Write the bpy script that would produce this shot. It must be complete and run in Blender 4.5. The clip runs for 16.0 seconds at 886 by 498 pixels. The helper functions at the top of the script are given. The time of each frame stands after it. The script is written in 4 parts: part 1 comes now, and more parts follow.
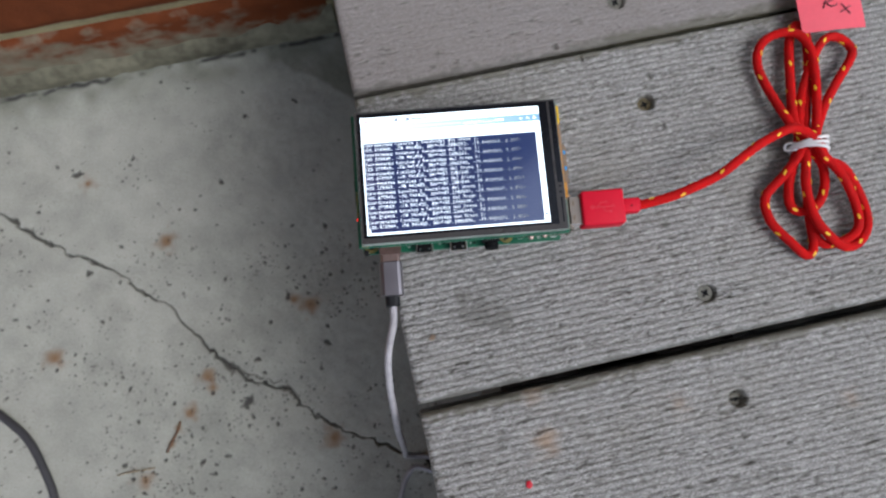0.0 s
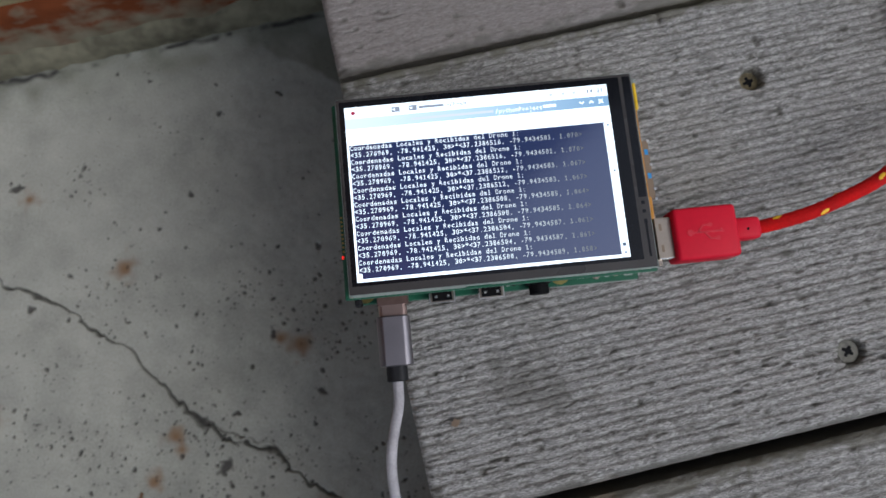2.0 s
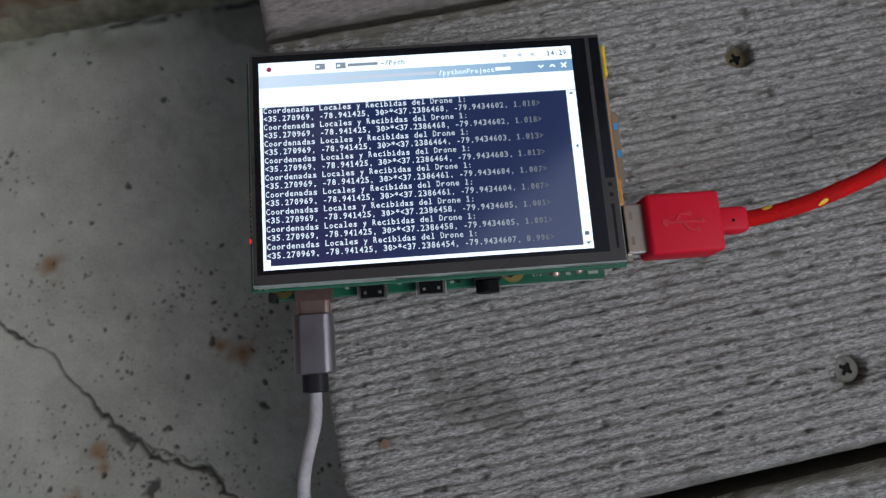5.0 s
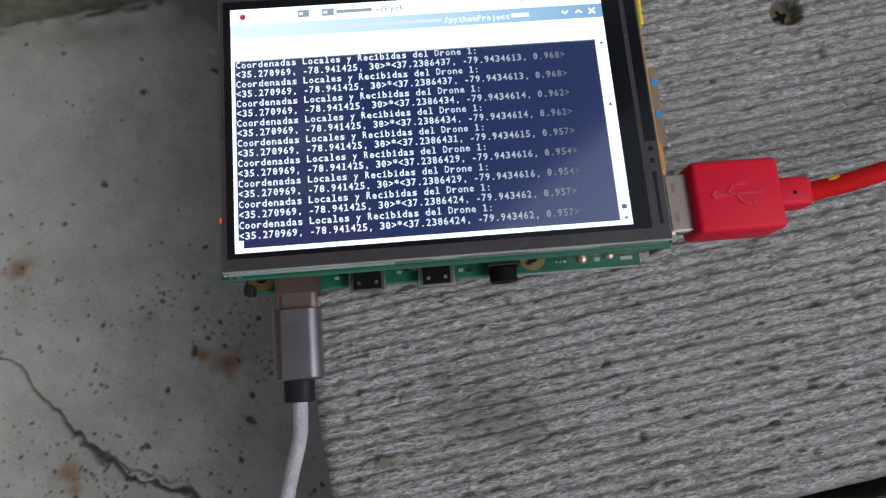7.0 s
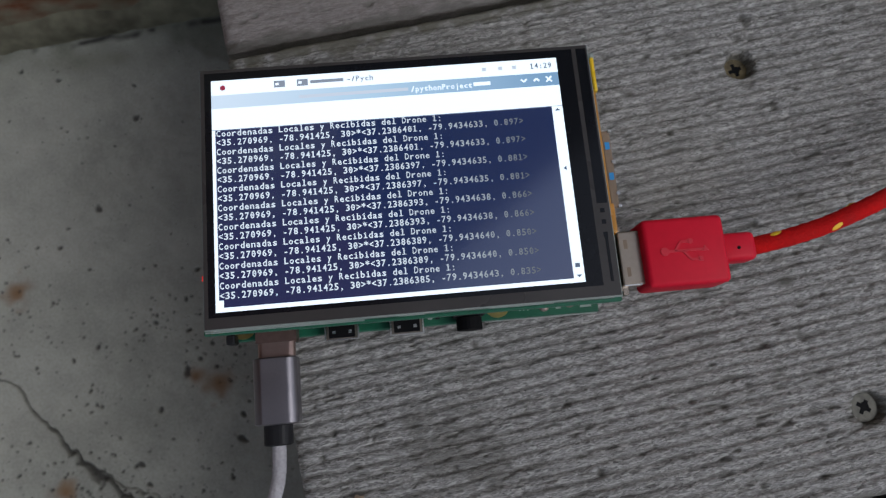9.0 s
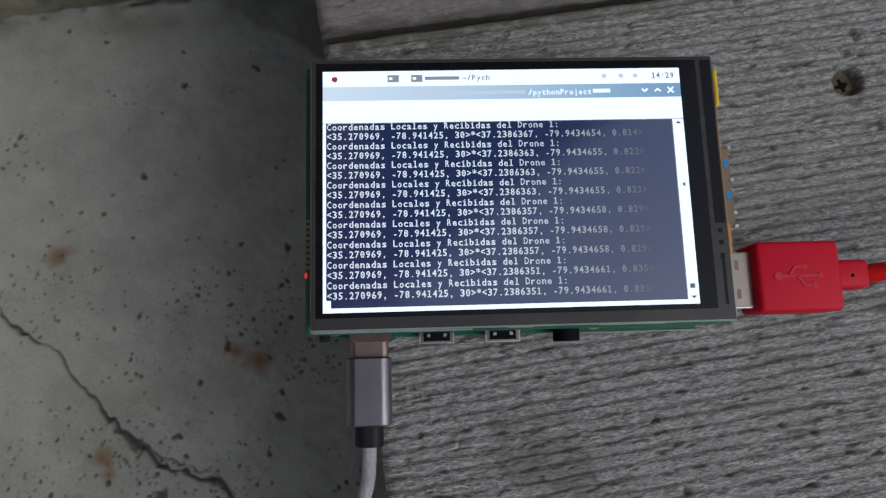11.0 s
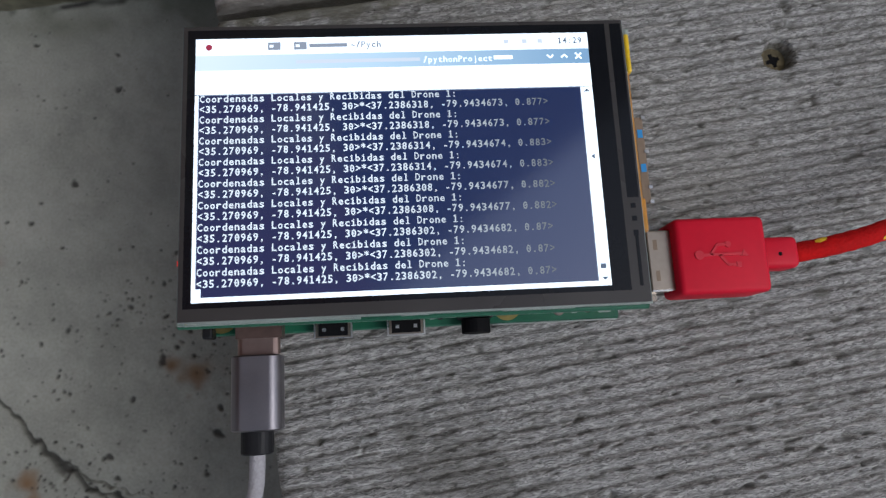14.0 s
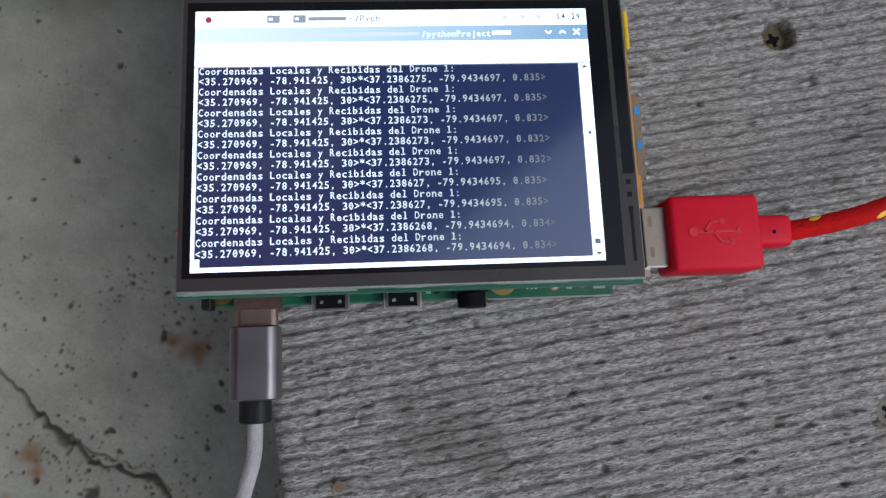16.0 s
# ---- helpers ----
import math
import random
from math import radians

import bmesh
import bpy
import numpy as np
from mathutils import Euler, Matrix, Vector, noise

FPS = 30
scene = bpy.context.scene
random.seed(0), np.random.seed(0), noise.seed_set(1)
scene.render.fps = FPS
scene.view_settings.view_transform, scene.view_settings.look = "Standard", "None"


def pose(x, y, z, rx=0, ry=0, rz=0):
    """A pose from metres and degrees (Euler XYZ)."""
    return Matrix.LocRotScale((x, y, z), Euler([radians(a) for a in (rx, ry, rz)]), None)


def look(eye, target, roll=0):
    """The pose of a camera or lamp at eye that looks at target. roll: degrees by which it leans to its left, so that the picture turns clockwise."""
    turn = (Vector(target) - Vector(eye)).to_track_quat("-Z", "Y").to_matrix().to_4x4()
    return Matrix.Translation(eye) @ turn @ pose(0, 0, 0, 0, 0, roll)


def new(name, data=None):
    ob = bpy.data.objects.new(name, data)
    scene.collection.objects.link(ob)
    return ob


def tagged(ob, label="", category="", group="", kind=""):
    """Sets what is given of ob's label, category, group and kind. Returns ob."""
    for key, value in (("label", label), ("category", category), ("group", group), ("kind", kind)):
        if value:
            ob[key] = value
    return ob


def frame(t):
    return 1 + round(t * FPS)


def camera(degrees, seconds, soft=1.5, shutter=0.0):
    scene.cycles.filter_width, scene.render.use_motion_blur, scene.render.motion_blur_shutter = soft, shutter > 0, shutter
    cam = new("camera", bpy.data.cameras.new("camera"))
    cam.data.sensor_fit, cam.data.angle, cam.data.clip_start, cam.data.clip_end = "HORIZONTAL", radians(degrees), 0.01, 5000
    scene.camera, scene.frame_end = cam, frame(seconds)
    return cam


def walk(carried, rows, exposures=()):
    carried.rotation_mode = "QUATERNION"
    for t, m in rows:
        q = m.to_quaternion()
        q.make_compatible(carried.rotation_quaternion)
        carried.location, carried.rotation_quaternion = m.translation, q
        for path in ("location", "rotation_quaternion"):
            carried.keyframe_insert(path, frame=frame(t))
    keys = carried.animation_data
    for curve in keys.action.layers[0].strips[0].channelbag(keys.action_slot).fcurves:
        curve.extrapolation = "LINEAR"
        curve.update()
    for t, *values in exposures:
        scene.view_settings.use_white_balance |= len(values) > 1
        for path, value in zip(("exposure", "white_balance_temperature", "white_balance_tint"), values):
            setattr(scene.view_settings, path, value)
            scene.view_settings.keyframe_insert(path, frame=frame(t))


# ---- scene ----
cam = camera(66.0, 16.0, soft=1.3)
# a small aperture, focused on the device as it is seen from nearby
cam.data.dof.use_dof, cam.data.dof.focus_distance, cam.data.dof.aperture_fstop = True, 0.14, 32.0
PATH = [
    (0, (-0.01676, -0.07617, 0.29459), (0.0007, 0.0054, -0.1984), 7.39),
    (0.5, (-0.00562, -0.06575, 0.24952), (-0.0013, 0.0129, -0.2442), -3.30),
    (0.7, (-0.01694, -0.07383, 0.22169), (-0.0331, -0.0097, -0.2739), -19.67),
    (1, (-0.02394, -0.06717, 0.20713), (-0.0408, -0.0079, -0.2891), -19.61),
    (1.2, (-0.03116, -0.06143, 0.19752), (-0.0359, -0.0085, -0.2996), -7.99),
    (1.5, (-0.03149, -0.05343, 0.19819), (-0.0232, 0.0162, -0.2969), 3.60),
    (1.7, (-0.02787, -0.04759, 0.20256), (-0.0159, 0.0308, -0.2911), 4.92),
    (2, (-0.01561, -0.04737, 0.20841), (-0.0088, 0.0341, -0.2849), -0.75),
    (2.5, (-0.00080, -0.04490, 0.21266), (-0.0043, 0.0358, -0.2808), -8.30),
    (3, (0.00565, -0.04827, 0.20155), (0.0048, 0.0266, -0.2928), -6.31),
    (3.2, (0.01040, -0.04942, 0.19958), (0.0217, 0.0285, -0.2942), 3.16),
    (3.5, (0.01631, -0.04958, 0.19876), (0.0452, 0.0459, -0.2912), 11.43),
    (3.7, (0.01386, -0.05189, 0.19878), (0.0366, 0.0435, -0.2915), 8.81),
    (4, (0.00629, -0.05266, 0.19388), (0.0228, 0.0343, -0.2982), 6.12),
    (4.2, (0.00214, -0.05056, 0.19205), (0.0201, 0.0366, -0.3000), 7.50),
    (6.3, (-0.00443, -0.05148, 0.15227), (0.0161, 0.0544, -0.3360), 6.79),
    (6.5, (-0.00383, -0.05123, 0.15231), (0.0192, 0.0520, -0.3364), 8.55),
    (7, (-0.00459, -0.05248, 0.14999), (0.0177, 0.0516, -0.3386), 7.47),
    (7.5, (-0.01038, -0.05786, 0.14524), (0.0148, 0.0493, -0.3425), 9.06),
    (8, (-0.00276, -0.04776, 0.15753), (0.0185, 0.0611, -0.3300), 6.10),
    (8.2, (0.00241, -0.04486, 0.15895), (0.0261, 0.0618, -0.3290), 7.50),
    (10.3, (0.00110, -0.04248, 0.16695), (0.0213, 0.0549, -0.3231), 8.20),
    (10.5, (-0.00326, -0.04149, 0.16481), (0.0107, 0.0520, -0.3262), 6.43),
    (11, (-0.01901, -0.03467, 0.15927), (0.0022, 0.0484, -0.3333), 12.80),
    (11.5, (-0.01457, -0.03583, 0.15741), (0.0117, 0.0492, -0.3346), 14.75),
    (12, (-0.01801, -0.03739, 0.15045), (0.0105, 0.0481, -0.3414), 16.22),
    (12.5, (-0.01469, -0.03797, 0.14340), (0.0192, 0.0463, -0.3483), 19.43),
    (13, (-0.00919, -0.03833, 0.14180), (0.0215, 0.0505, -0.3493), 15.92),
    (13.5, (-0.00125, -0.03829, 0.14381), (0.0320, 0.0554, -0.3462), 16.08),
    (14, (-0.00111, -0.04012, 0.14626), (0.0321, 0.0566, -0.3432), 16.32),
    (14.5, (0.00144, -0.04076, 0.14696), (0.0344, 0.0549, -0.3427), 17.00),
    (15, (0.00086, -0.03617, 0.14723), (0.0288, 0.0525, -0.3440), 15.79),
    (15.5, (-0.00281, -0.03818, 0.14775), (0.0260, 0.0498, -0.3436), 15.61),
    (16, (-0.00012, -0.04223, 0.14732), (0.0309, 0.0429, -0.3444), 17.98),
]
STOPS = [(0.0, 0.3), (0.5, 0.27), (1.0, 0.5), (1.5, 0.5), (2.0, -0.2), (2.5, -0.42), (3.0, -0.30), (3.5, -1.34), (4.0, -1.12), (6.5, -0.2), (7.0, -0.2), (7.5, -0.75), (8.0, -0.36), (10.5, -1.13), (11.0, -0.68), (12.5, -0.55), (13.0, -0.43), (14.5, -0.35), (15.5, -0.42), (16.0, -0.22)]
EXPOSURES = [(t, stops, 6050, 10) for t, stops in STOPS]
walk(cam, [(t, look(eye, target, roll)) for t, eye, target, roll in PATH], EXPOSURES)

# ---- world and light ----
world = bpy.data.worlds.new("overcast_sky")
scene.world = world
world.use_nodes = True
wn = world.node_tree.nodes
sky = wn.new("ShaderNodeTexSky")
sky.sky_type, sky.sun_disc = "NISHITA", False
sky.sun_elevation, sky.sun_rotation = radians(52), radians(120)
sky.air_density, sky.dust_density = 1.0, 3.0
grey = wn.new("ShaderNodeHueSaturation")
grey.inputs["Saturation"].default_value = 0.5
world.node_tree.links.new(sky.outputs[0], grey.inputs["Color"])
world.node_tree.links.new(grey.outputs[0], wn["Background"].inputs[0])
wn["Background"].inputs[1].default_value = 0.13
sun = new("sun", bpy.data.lights.new("sun", "SUN"))
sun.data.energy, sun.data.angle, sun.data.color = 1.0, radians(28), (1.0, 0.98, 0.96)
sun.matrix_world = look((2.1, -1.2, 3.1), (0, 0, 0))


# ---- materials ----
def nodes_of(name):
    m = bpy.data.materials.new(name)
    m.use_nodes = True
    return m, m.node_tree.nodes, m.node_tree.links, m.node_tree.nodes["Principled BSDF"]


def noise_node(nd, ln, coord, scale, detail=4.0, stretch=(1, 1, 1), curl=0.0):
    mp = nd.new("ShaderNodeMapping")
    mp.inputs["Scale"].default_value = stretch
    ln.new(coord, mp.inputs["Vector"])
    n = nd.new("ShaderNodeTexNoise")
    n.inputs["Scale"].default_value, n.inputs["Detail"].default_value = scale, detail
    n.inputs["Distortion"].default_value = curl
    ln.new(mp.outputs[0], n.inputs["Vector"])
    return n.outputs["Fac"]


def ramp(nd, ln, fac, stops):
    r = nd.new("ShaderNodeValToRGB")
    els = r.color_ramp.elements
    while len(els) < len(stops):
        els.new(0.5)
    for e, (p, c) in zip(els, stops):
        e.position = p
        e.color = (*c, 1) if isinstance(c, tuple) else (c, c, c, 1)
    ln.new(fac, r.inputs[0])
    return r.outputs[0]


def mixed(nd, ln, fac, a, b, how="MIX"):
    m = nd.new("ShaderNodeMix")
    m.data_type, m.blend_type = "RGBA", how
    for key, v in ((0, fac), (6, a), (7, b)):
        if isinstance(v, (int, float)):
            m.inputs[key].default_value = v
        elif isinstance(v, tuple):
            m.inputs[key].default_value = (*v, 1)
        else:
            ln.new(v, m.inputs[key])
    return m.outputs[2]


def bump(nd, ln, b, height, strength, dist, before=None):
    n = nd.new("ShaderNodeBump")
    n.inputs["Strength"].default_value, n.inputs["Distance"].default_value = strength, dist
    ln.new(height, n.inputs["Height"])
    if before is not None:
        ln.new(before, n.inputs["Normal"])
    ln.new(n.outputs[0], b.inputs["Normal"])
    return n.outputs[0]


def plain(name, colour, rough=0.5, metal=0.0, grain=600.0, vary=0.12, relief=0.15, coat=0.0, spec=0.5):
    """A surface of one colour with fine grain, blotches and wear in gloss."""
    m, nd, ln, b = nodes_of(name)
    tc = nd.new("ShaderNodeTexCoord").outputs["Object"]
    fine = noise_node(nd, ln, tc, grain, 5)
    broad = noise_node(nd, ln, tc, grain / 9, 3)
    lo, hi = tuple(c * (1 - vary) for c in colour), tuple(min(1, c * (1 + vary)) for c in colour)
    c1 = ramp(nd, ln, broad, [(0.3, lo), (0.7, hi)])
    c2 = mixed(nd, ln, 0.35, c1, ramp(nd, ln, fine, [(0.35, lo), (0.65, hi)]))
    ln.new(c2, b.inputs["Base Color"])
    ln.new(ramp(nd, ln, broad, [(0.3, rough * 0.85), (0.7, min(1, rough * 1.15))]), b.inputs["Roughness"])
    b.inputs["Metallic"].default_value = metal
    b.inputs["Coat Weight"].default_value = coat
    b.inputs["Specular IOR Level"].default_value = spec
    bump(nd, ln, b, fine, relief, 0.0003)
    return m


def glow(name, colour, strength, base=(0.02, 0.02, 0.025), rough=0.12, dims=0.0, spec=0.5, ior=1.5):
    """A lit part of the display under its glossy film; dims: how much weaker it shines at the right end."""
    m, nd, ln, b = nodes_of(name)
    b.inputs["Base Color"].default_value = (*base, 1)
    b.inputs["Roughness"].default_value = rough
    b.inputs["Specular IOR Level"].default_value, b.inputs["IOR"].default_value = spec, ior
    b.inputs["Emission Color"].default_value = (*colour, 1)
    b.inputs["Emission Strength"].default_value = strength
    if dims:
        geo = nd.new("ShaderNodeTexCoord").outputs["Object"]
        sep = nd.new("ShaderNodeSeparateXYZ")
        ln.new(geo, sep.inputs[0])
        r = nd.new("ShaderNodeMapRange")
        r.inputs[1].default_value, r.inputs[2].default_value = -0.005, 0.030
        r.inputs[3].default_value, r.inputs[4].default_value = strength, strength * (1 - dims)
        ln.new(sep.outputs[0], r.inputs[0])
        ln.new(r.outputs[0], b.inputs["Emission Strength"])
    return m


def wood_material():
    m, nd, ln, b = nodes_of("weathered_grey_wood")
    tc = nd.new("ShaderNodeTexCoord").outputs["Object"]
    rnd = nd.new("ShaderNodeObjectInfo").outputs["Random"]
    fibre = noise_node(nd, ln, tc, 1.0, 7, (560, 2100, 500), 0.9)
    torn = noise_node(nd, ln, tc, 1.0, 4, (480, 1900, 500), 1.6)
    chip = noise_node(nd, ln, tc, 1.0, 2, (200, 700, 300), 0.3)
    streak = noise_node(nd, ln, tc, 1.0, 4, (20, 130, 40))
    broad = noise_node(nd, ln, tc, 22, 3)
    c = ramp(nd, ln, streak, [(0.30, (0.235, 0.230, 0.218)), (0.52, (0.285, 0.280, 0.268)), (0.75, (0.340, 0.334, 0.320))])
    c = mixed(nd, ln, 0.68, c, ramp(nd, ln, fibre, [(0.39, (0.065, 0.063, 0.057)), (0.47, (0.245, 0.240, 0.229)), (0.54, (0.33, 0.325, 0.311)), (0.62, (0.58, 0.572, 0.548))]))
    c = mixed(nd, ln, ramp(nd, ln, broad, [(0.52, 0.0), (0.75, 0.4)]), c, (0.20, 0.188, 0.152))
    c = mixed(nd, ln, ramp(nd, ln, rnd, [(0.0, 0.0), (1.0, 0.25)]), c, (0.25, 0.225, 0.22))
    rough_cut = nd.new("ShaderNodeAttribute")
    rough_cut.attribute_name = "rough_cut"
    inv = nd.new("ShaderNodeMath")
    inv.operation = "MULTIPLY_ADD"
    ln.new(rough_cut.outputs["Fac"], inv.inputs[0])
    inv.inputs[1].default_value, inv.inputs[2].default_value = -0.8, 0.8
    c = mixed(nd, ln, inv.outputs[0], c, (0.208, 0.174, 0.168))
    slit = mixed(nd, ln, 1.0, ramp(nd, ln, torn, [(0.375, 0.9), (0.415, 0.0)]), rough_cut.outputs["Color"], "MULTIPLY")
    c = mixed(nd, ln, slit, c, (0.07, 0.067, 0.06))
    c = mixed(nd, ln, ramp(nd, ln, chip, [(0.22, 0.6), (0.27, 0.0)]), c, (0.06, 0.056, 0.05))
    for key, col in (("dirt_shade", (0.062, 0.057, 0.042)), ("moss_tint", (0.085, 0.078, 0.048)), ("rust", (0.29, 0.19, 0.115))):
        a = nd.new("ShaderNodeAttribute")
        a.attribute_name = key
        c = mixed(nd, ln, a.outputs["Fac"], c, col)
    ln.new(c, b.inputs["Base Color"])
    b.inputs["Roughness"].default_value = 0.40
    b.inputs["Specular IOR Level"].default_value = 0.85
    n1 = bump(nd, ln, b, fibre, 0.6, 0.0006)
    n2 = bump(nd, ln, b, torn, 0.7, 0.0005, n1)
    bump(nd, ln, b, chip, 0.4, 0.0006, n2)
    return m


def concrete_material():
    m, nd, ln, b = nodes_of("worn_concrete")
    tc = nd.new("ShaderNodeTexCoord").outputs["Object"]
    broad = noise_node(nd, ln, tc, 9, 4)
    mid = noise_node(nd, ln, tc, 55, 5)
    fine = noise_node(nd, ln, tc, 900, 4)
    speck = noise_node(nd, ln, tc, 640, 2)
    c = ramp(nd, ln, broad, [(0.3, (0.252, 0.260, 0.216)), (0.7, (0.408, 0.414, 0.350))])
    c = mixed(nd, ln, 0.45, c, ramp(nd, ln, mid, [(0.3, (0.23, 0.234, 0.200)), (0.7, (0.485, 0.490, 0.418))]))
    c = mixed(nd, ln, 0.2, c, ramp(nd, ln, fine, [(0.3, 0.16), (0.7, 0.55)]))
    c = mixed(nd, ln, ramp(nd, ln, speck, [(0.255, 0.85), (0.285, 0.0)]), c, (0.06, 0.06, 0.055))
    for key, col in (("rust", (0.215, 0.125, 0.062)), ("moss_tint", (0.105, 0.11, 0.075)), ("dirt_shade", (0.045, 0.043, 0.04))):
        a = nd.new("ShaderNodeAttribute")
        a.attribute_name = key
        c = mixed(nd, ln, a.outputs["Fac"], c, col)
    ln.new(c, b.inputs["Base Color"])
    b.inputs["Roughness"].default_value = 0.8
    b.inputs["Specular IOR Level"].default_value = 0.3
    n1 = bump(nd, ln, b, mid, 0.25, 0.002)
    bump(nd, ln, b, fine, 0.3, 0.0005, n1)
    return m


def brick_material():
    m, nd, ln, b = nodes_of("red_brick")
    tc = nd.new("ShaderNodeTexCoord").outputs["Object"]
    rnd = nd.new("ShaderNodeObjectInfo").outputs["Random"]
    geo = nd.new("ShaderNodeNewGeometry").outputs["Position"]
    mid = noise_node(nd, ln, geo, 95, 8)
    patch = noise_node(nd, ln, geo, 75, 6, (1, 1, 1.3))
    fine = noise_node(nd, ln, geo, 500, 4)
    c = ramp(nd, ln, rnd, [(0.0, (0.125, 0.034, 0.011)), (1.0, (0.155, 0.044, 0.014))])
    c = mixed(nd, ln, 0.4, c, ramp(nd, ln, mid, [(0.3, (0.095, 0.025, 0.010)), (0.7, (0.185, 0.050, 0.019))]))
    smear = nd.new("ShaderNodeAttribute")
    smear.attribute_name = "smear"
    edge = nd.new("ShaderNodeMath")
    edge.operation = "MULTIPLY_ADD"
    ln.new(patch, edge.inputs[0])
    edge.inputs[1].default_value = 0.7
    ln.new(smear.outputs["Fac"], edge.inputs[2])
    c = mixed(nd, ln, ramp(nd, ln, edge.outputs[0], [(0.55, 0.0), (0.64, 0.5), (0.78, 0.95)]), c, ramp(nd, ln, mid, [(0.3, (0.165, 0.15, 0.105)), (0.7, (0.25, 0.23, 0.17))]))
    ln.new(c, b.inputs["Base Color"])
    b.inputs["Roughness"].default_value = 0.9
    b.inputs["Specular IOR Level"].default_value = 0.12
    bump(nd, ln, b, fine, 0.4, 0.0008)
    return m


WOOD, CONCRETE, BRICK = wood_material(), concrete_material(), brick_material()
MORTAR = plain("old_mortar", (0.26, 0.225, 0.125), 0.9, 0, 300, 0.3, 0.6)
DARKCEIL = plain("dark_unseen_ceiling", (0.20, 0.17, 0.14), 0.8, 0, 60, 0.1)
CEMENT = plain("dirty_cement", (0.165, 0.155, 0.110), 0.9, 0, 140, 0.6, 0.9, spec=0.2)
PAINT = plain("unseen_wall_paint", (0.55, 0.52, 0.47), 0.8, 0, 60, 0.06)
DARKWOOD = plain("dark_framing_wood", (0.09, 0.075, 0.06), 0.9, 0, 200, 0.3, 0.5)
PCB = plain("green_solder_mask", (0.008, 0.10, 0.052), 0.35, 0, 900, 0.2, 0.1, 0.3)
COPPER = plain("gold_pad", (0.42, 0.34, 0.13), 0.35, 0.9, 900)
SOLDER = plain("solder_and_tin", (0.72, 0.71, 0.70), 0.28, 1.0, 900, 0.08)
STEEL = plain("nickel_shell", (0.36, 0.31, 0.26), 0.3, 1.0, 800, 0.1, 0.08)
PINKMETAL = plain("coppery_tin", (0.40, 0.29, 0.26), 0.33, 0.9, 800, 0.1, 0.05)
# Tin with a reflected red tone put into its colour.
REFLECTTIN = plain("tin_with_red_reflection", (0.23, 0.15, 0.13), 0.38, 0.8, 800, 0.2)
EMBOSS = plain("embossed_red", (0.60, 0.006, 0.028), 0.5, 0, 700)
ALU = plain("grey_anodised_aluminium", (0.27, 0.255, 0.275), 0.36, 0.95, 1800, 0.05, 0.06)
BLACK = plain("black_plastic", (0.012, 0.012, 0.014), 0.5, 0, 900, 0.2, 0.1, spec=0.25)
INSIDE = plain("connector_black", (0.006, 0.006, 0.007), 0.7, 0, 900, spec=0.1)
GLASSBLACK = plain("black_print_under_film", (0.008, 0.009, 0.012), 0.12, 0, 500, 0.1, 0.0, spec=0.35)
FILM = plain("grey_touch_film", (0.046, 0.042, 0.041), 0.3, 0.0, 500, 0.1, 0.02)
FRAME = plain("display_tin_frame", (0.42, 0.42, 0.42), 0.35, 0.8, 700)
CLEAR = plain("milky_film_edge", (0.30, 0.34, 0.32), 0.3, 0, 600, 0.2)
ORANGE = plain("orange_flex", (0.50, 0.22, 0.02), 0.35, 0, 900, 0.15, 0.05, 0.3)
YELLOW = plain("yellow_flex", (0.85, 0.55, 0.02), 0.3, 0, 900, 0.1, 0.05, 0.3)
BROWN = plain("flex_backing", (0.22, 0.16, 0.11), 0.5, 0, 900)
BLUE = plain("blue_marking", (0.03, 0.26, 0.62), 0.5, 0, 900)
REDPLASTIC = plain("red_moulded_plastic", (0.62, 0.006, 0.028), 0.55, 0, 700, 0.06, 0.08, spec=0.2)
REDBRAID = plain("red_braid", (0.50, 0.006, 0.006), 0.8, 0, 1600, 0.25, 0.9, spec=0.15)
TRACER = plain("yellow_tracer_thread", (0.90, 0.55, 0.02), 0.5, 0, 1500, 0.15, 0.4)
STRING = plain("white_cotton_string", (0.72, 0.70, 0.70), 0.9, 0, 1600, 0.15, 0.9)
GREYCORD = plain("grey_white_braid", (0.38, 0.365, 0.385), 0.7, 0, 1700, 0.25, 0.8)
BLACKCORD = plain("dark_rubber_cord", (0.045, 0.045, 0.05), 0.5, 0, 500, 0.2, 0.2)
PINK = plain("pink_paper", (0.85, 0.12, 0.16), 0.8, 0, 500, 0.05, 0.1)
INK = plain("dark_ink", (0.16, 0.03, 0.045), 0.7, 0, 500)
RUSTY = plain("corroded_screw", (0.13, 0.103, 0.053), 0.75, 0.1, 900, 0.6, 0.9)
GREYHEAD = plain("dull_grey_screw", (0.155, 0.15, 0.125), 0.65, 0.15, 700, 0.5, 0.8)
DARKHEAD = plain("blackened_screw", (0.035, 0.034, 0.026), 0.7, 0.2, 900, 0.6, 0.9)
TWIG = plain("dry_brown_twig", (0.16, 0.085, 0.045), 0.8, 0, 900, 0.3, 0.4)
STRAW = plain("pale_dry_straw", (0.27, 0.21, 0.13), 0.8, 0, 900, 0.3, 0.3)
CRUMB = plain("red_crumb", (0.55, 0.01, 0.03), 0.5, 0, 900)
UI_WHITE = glow("lit_white", (0.84, 0.93, 1.0), 1.9)
UI_DARK = glow("lit_terminal", (0.11, 0.24, 0.86), 0.125, (0.006, 0.006, 0.010), 0.11, spec=1.0, ior=2.0)
UI_TEXT = glow("lit_text", (0.84, 0.93, 1.0), 1.35, dims=0.92)
UI_GREY = glow("lit_icon_grey", (0.20, 0.27, 0.38), 0.7)
UI_PALE = glow("lit_pale_text", (0.60, 0.66, 0.74), 1.5)
UI_MID = glow("lit_mid_grey", (0.38, 0.43, 0.52), 1.0)
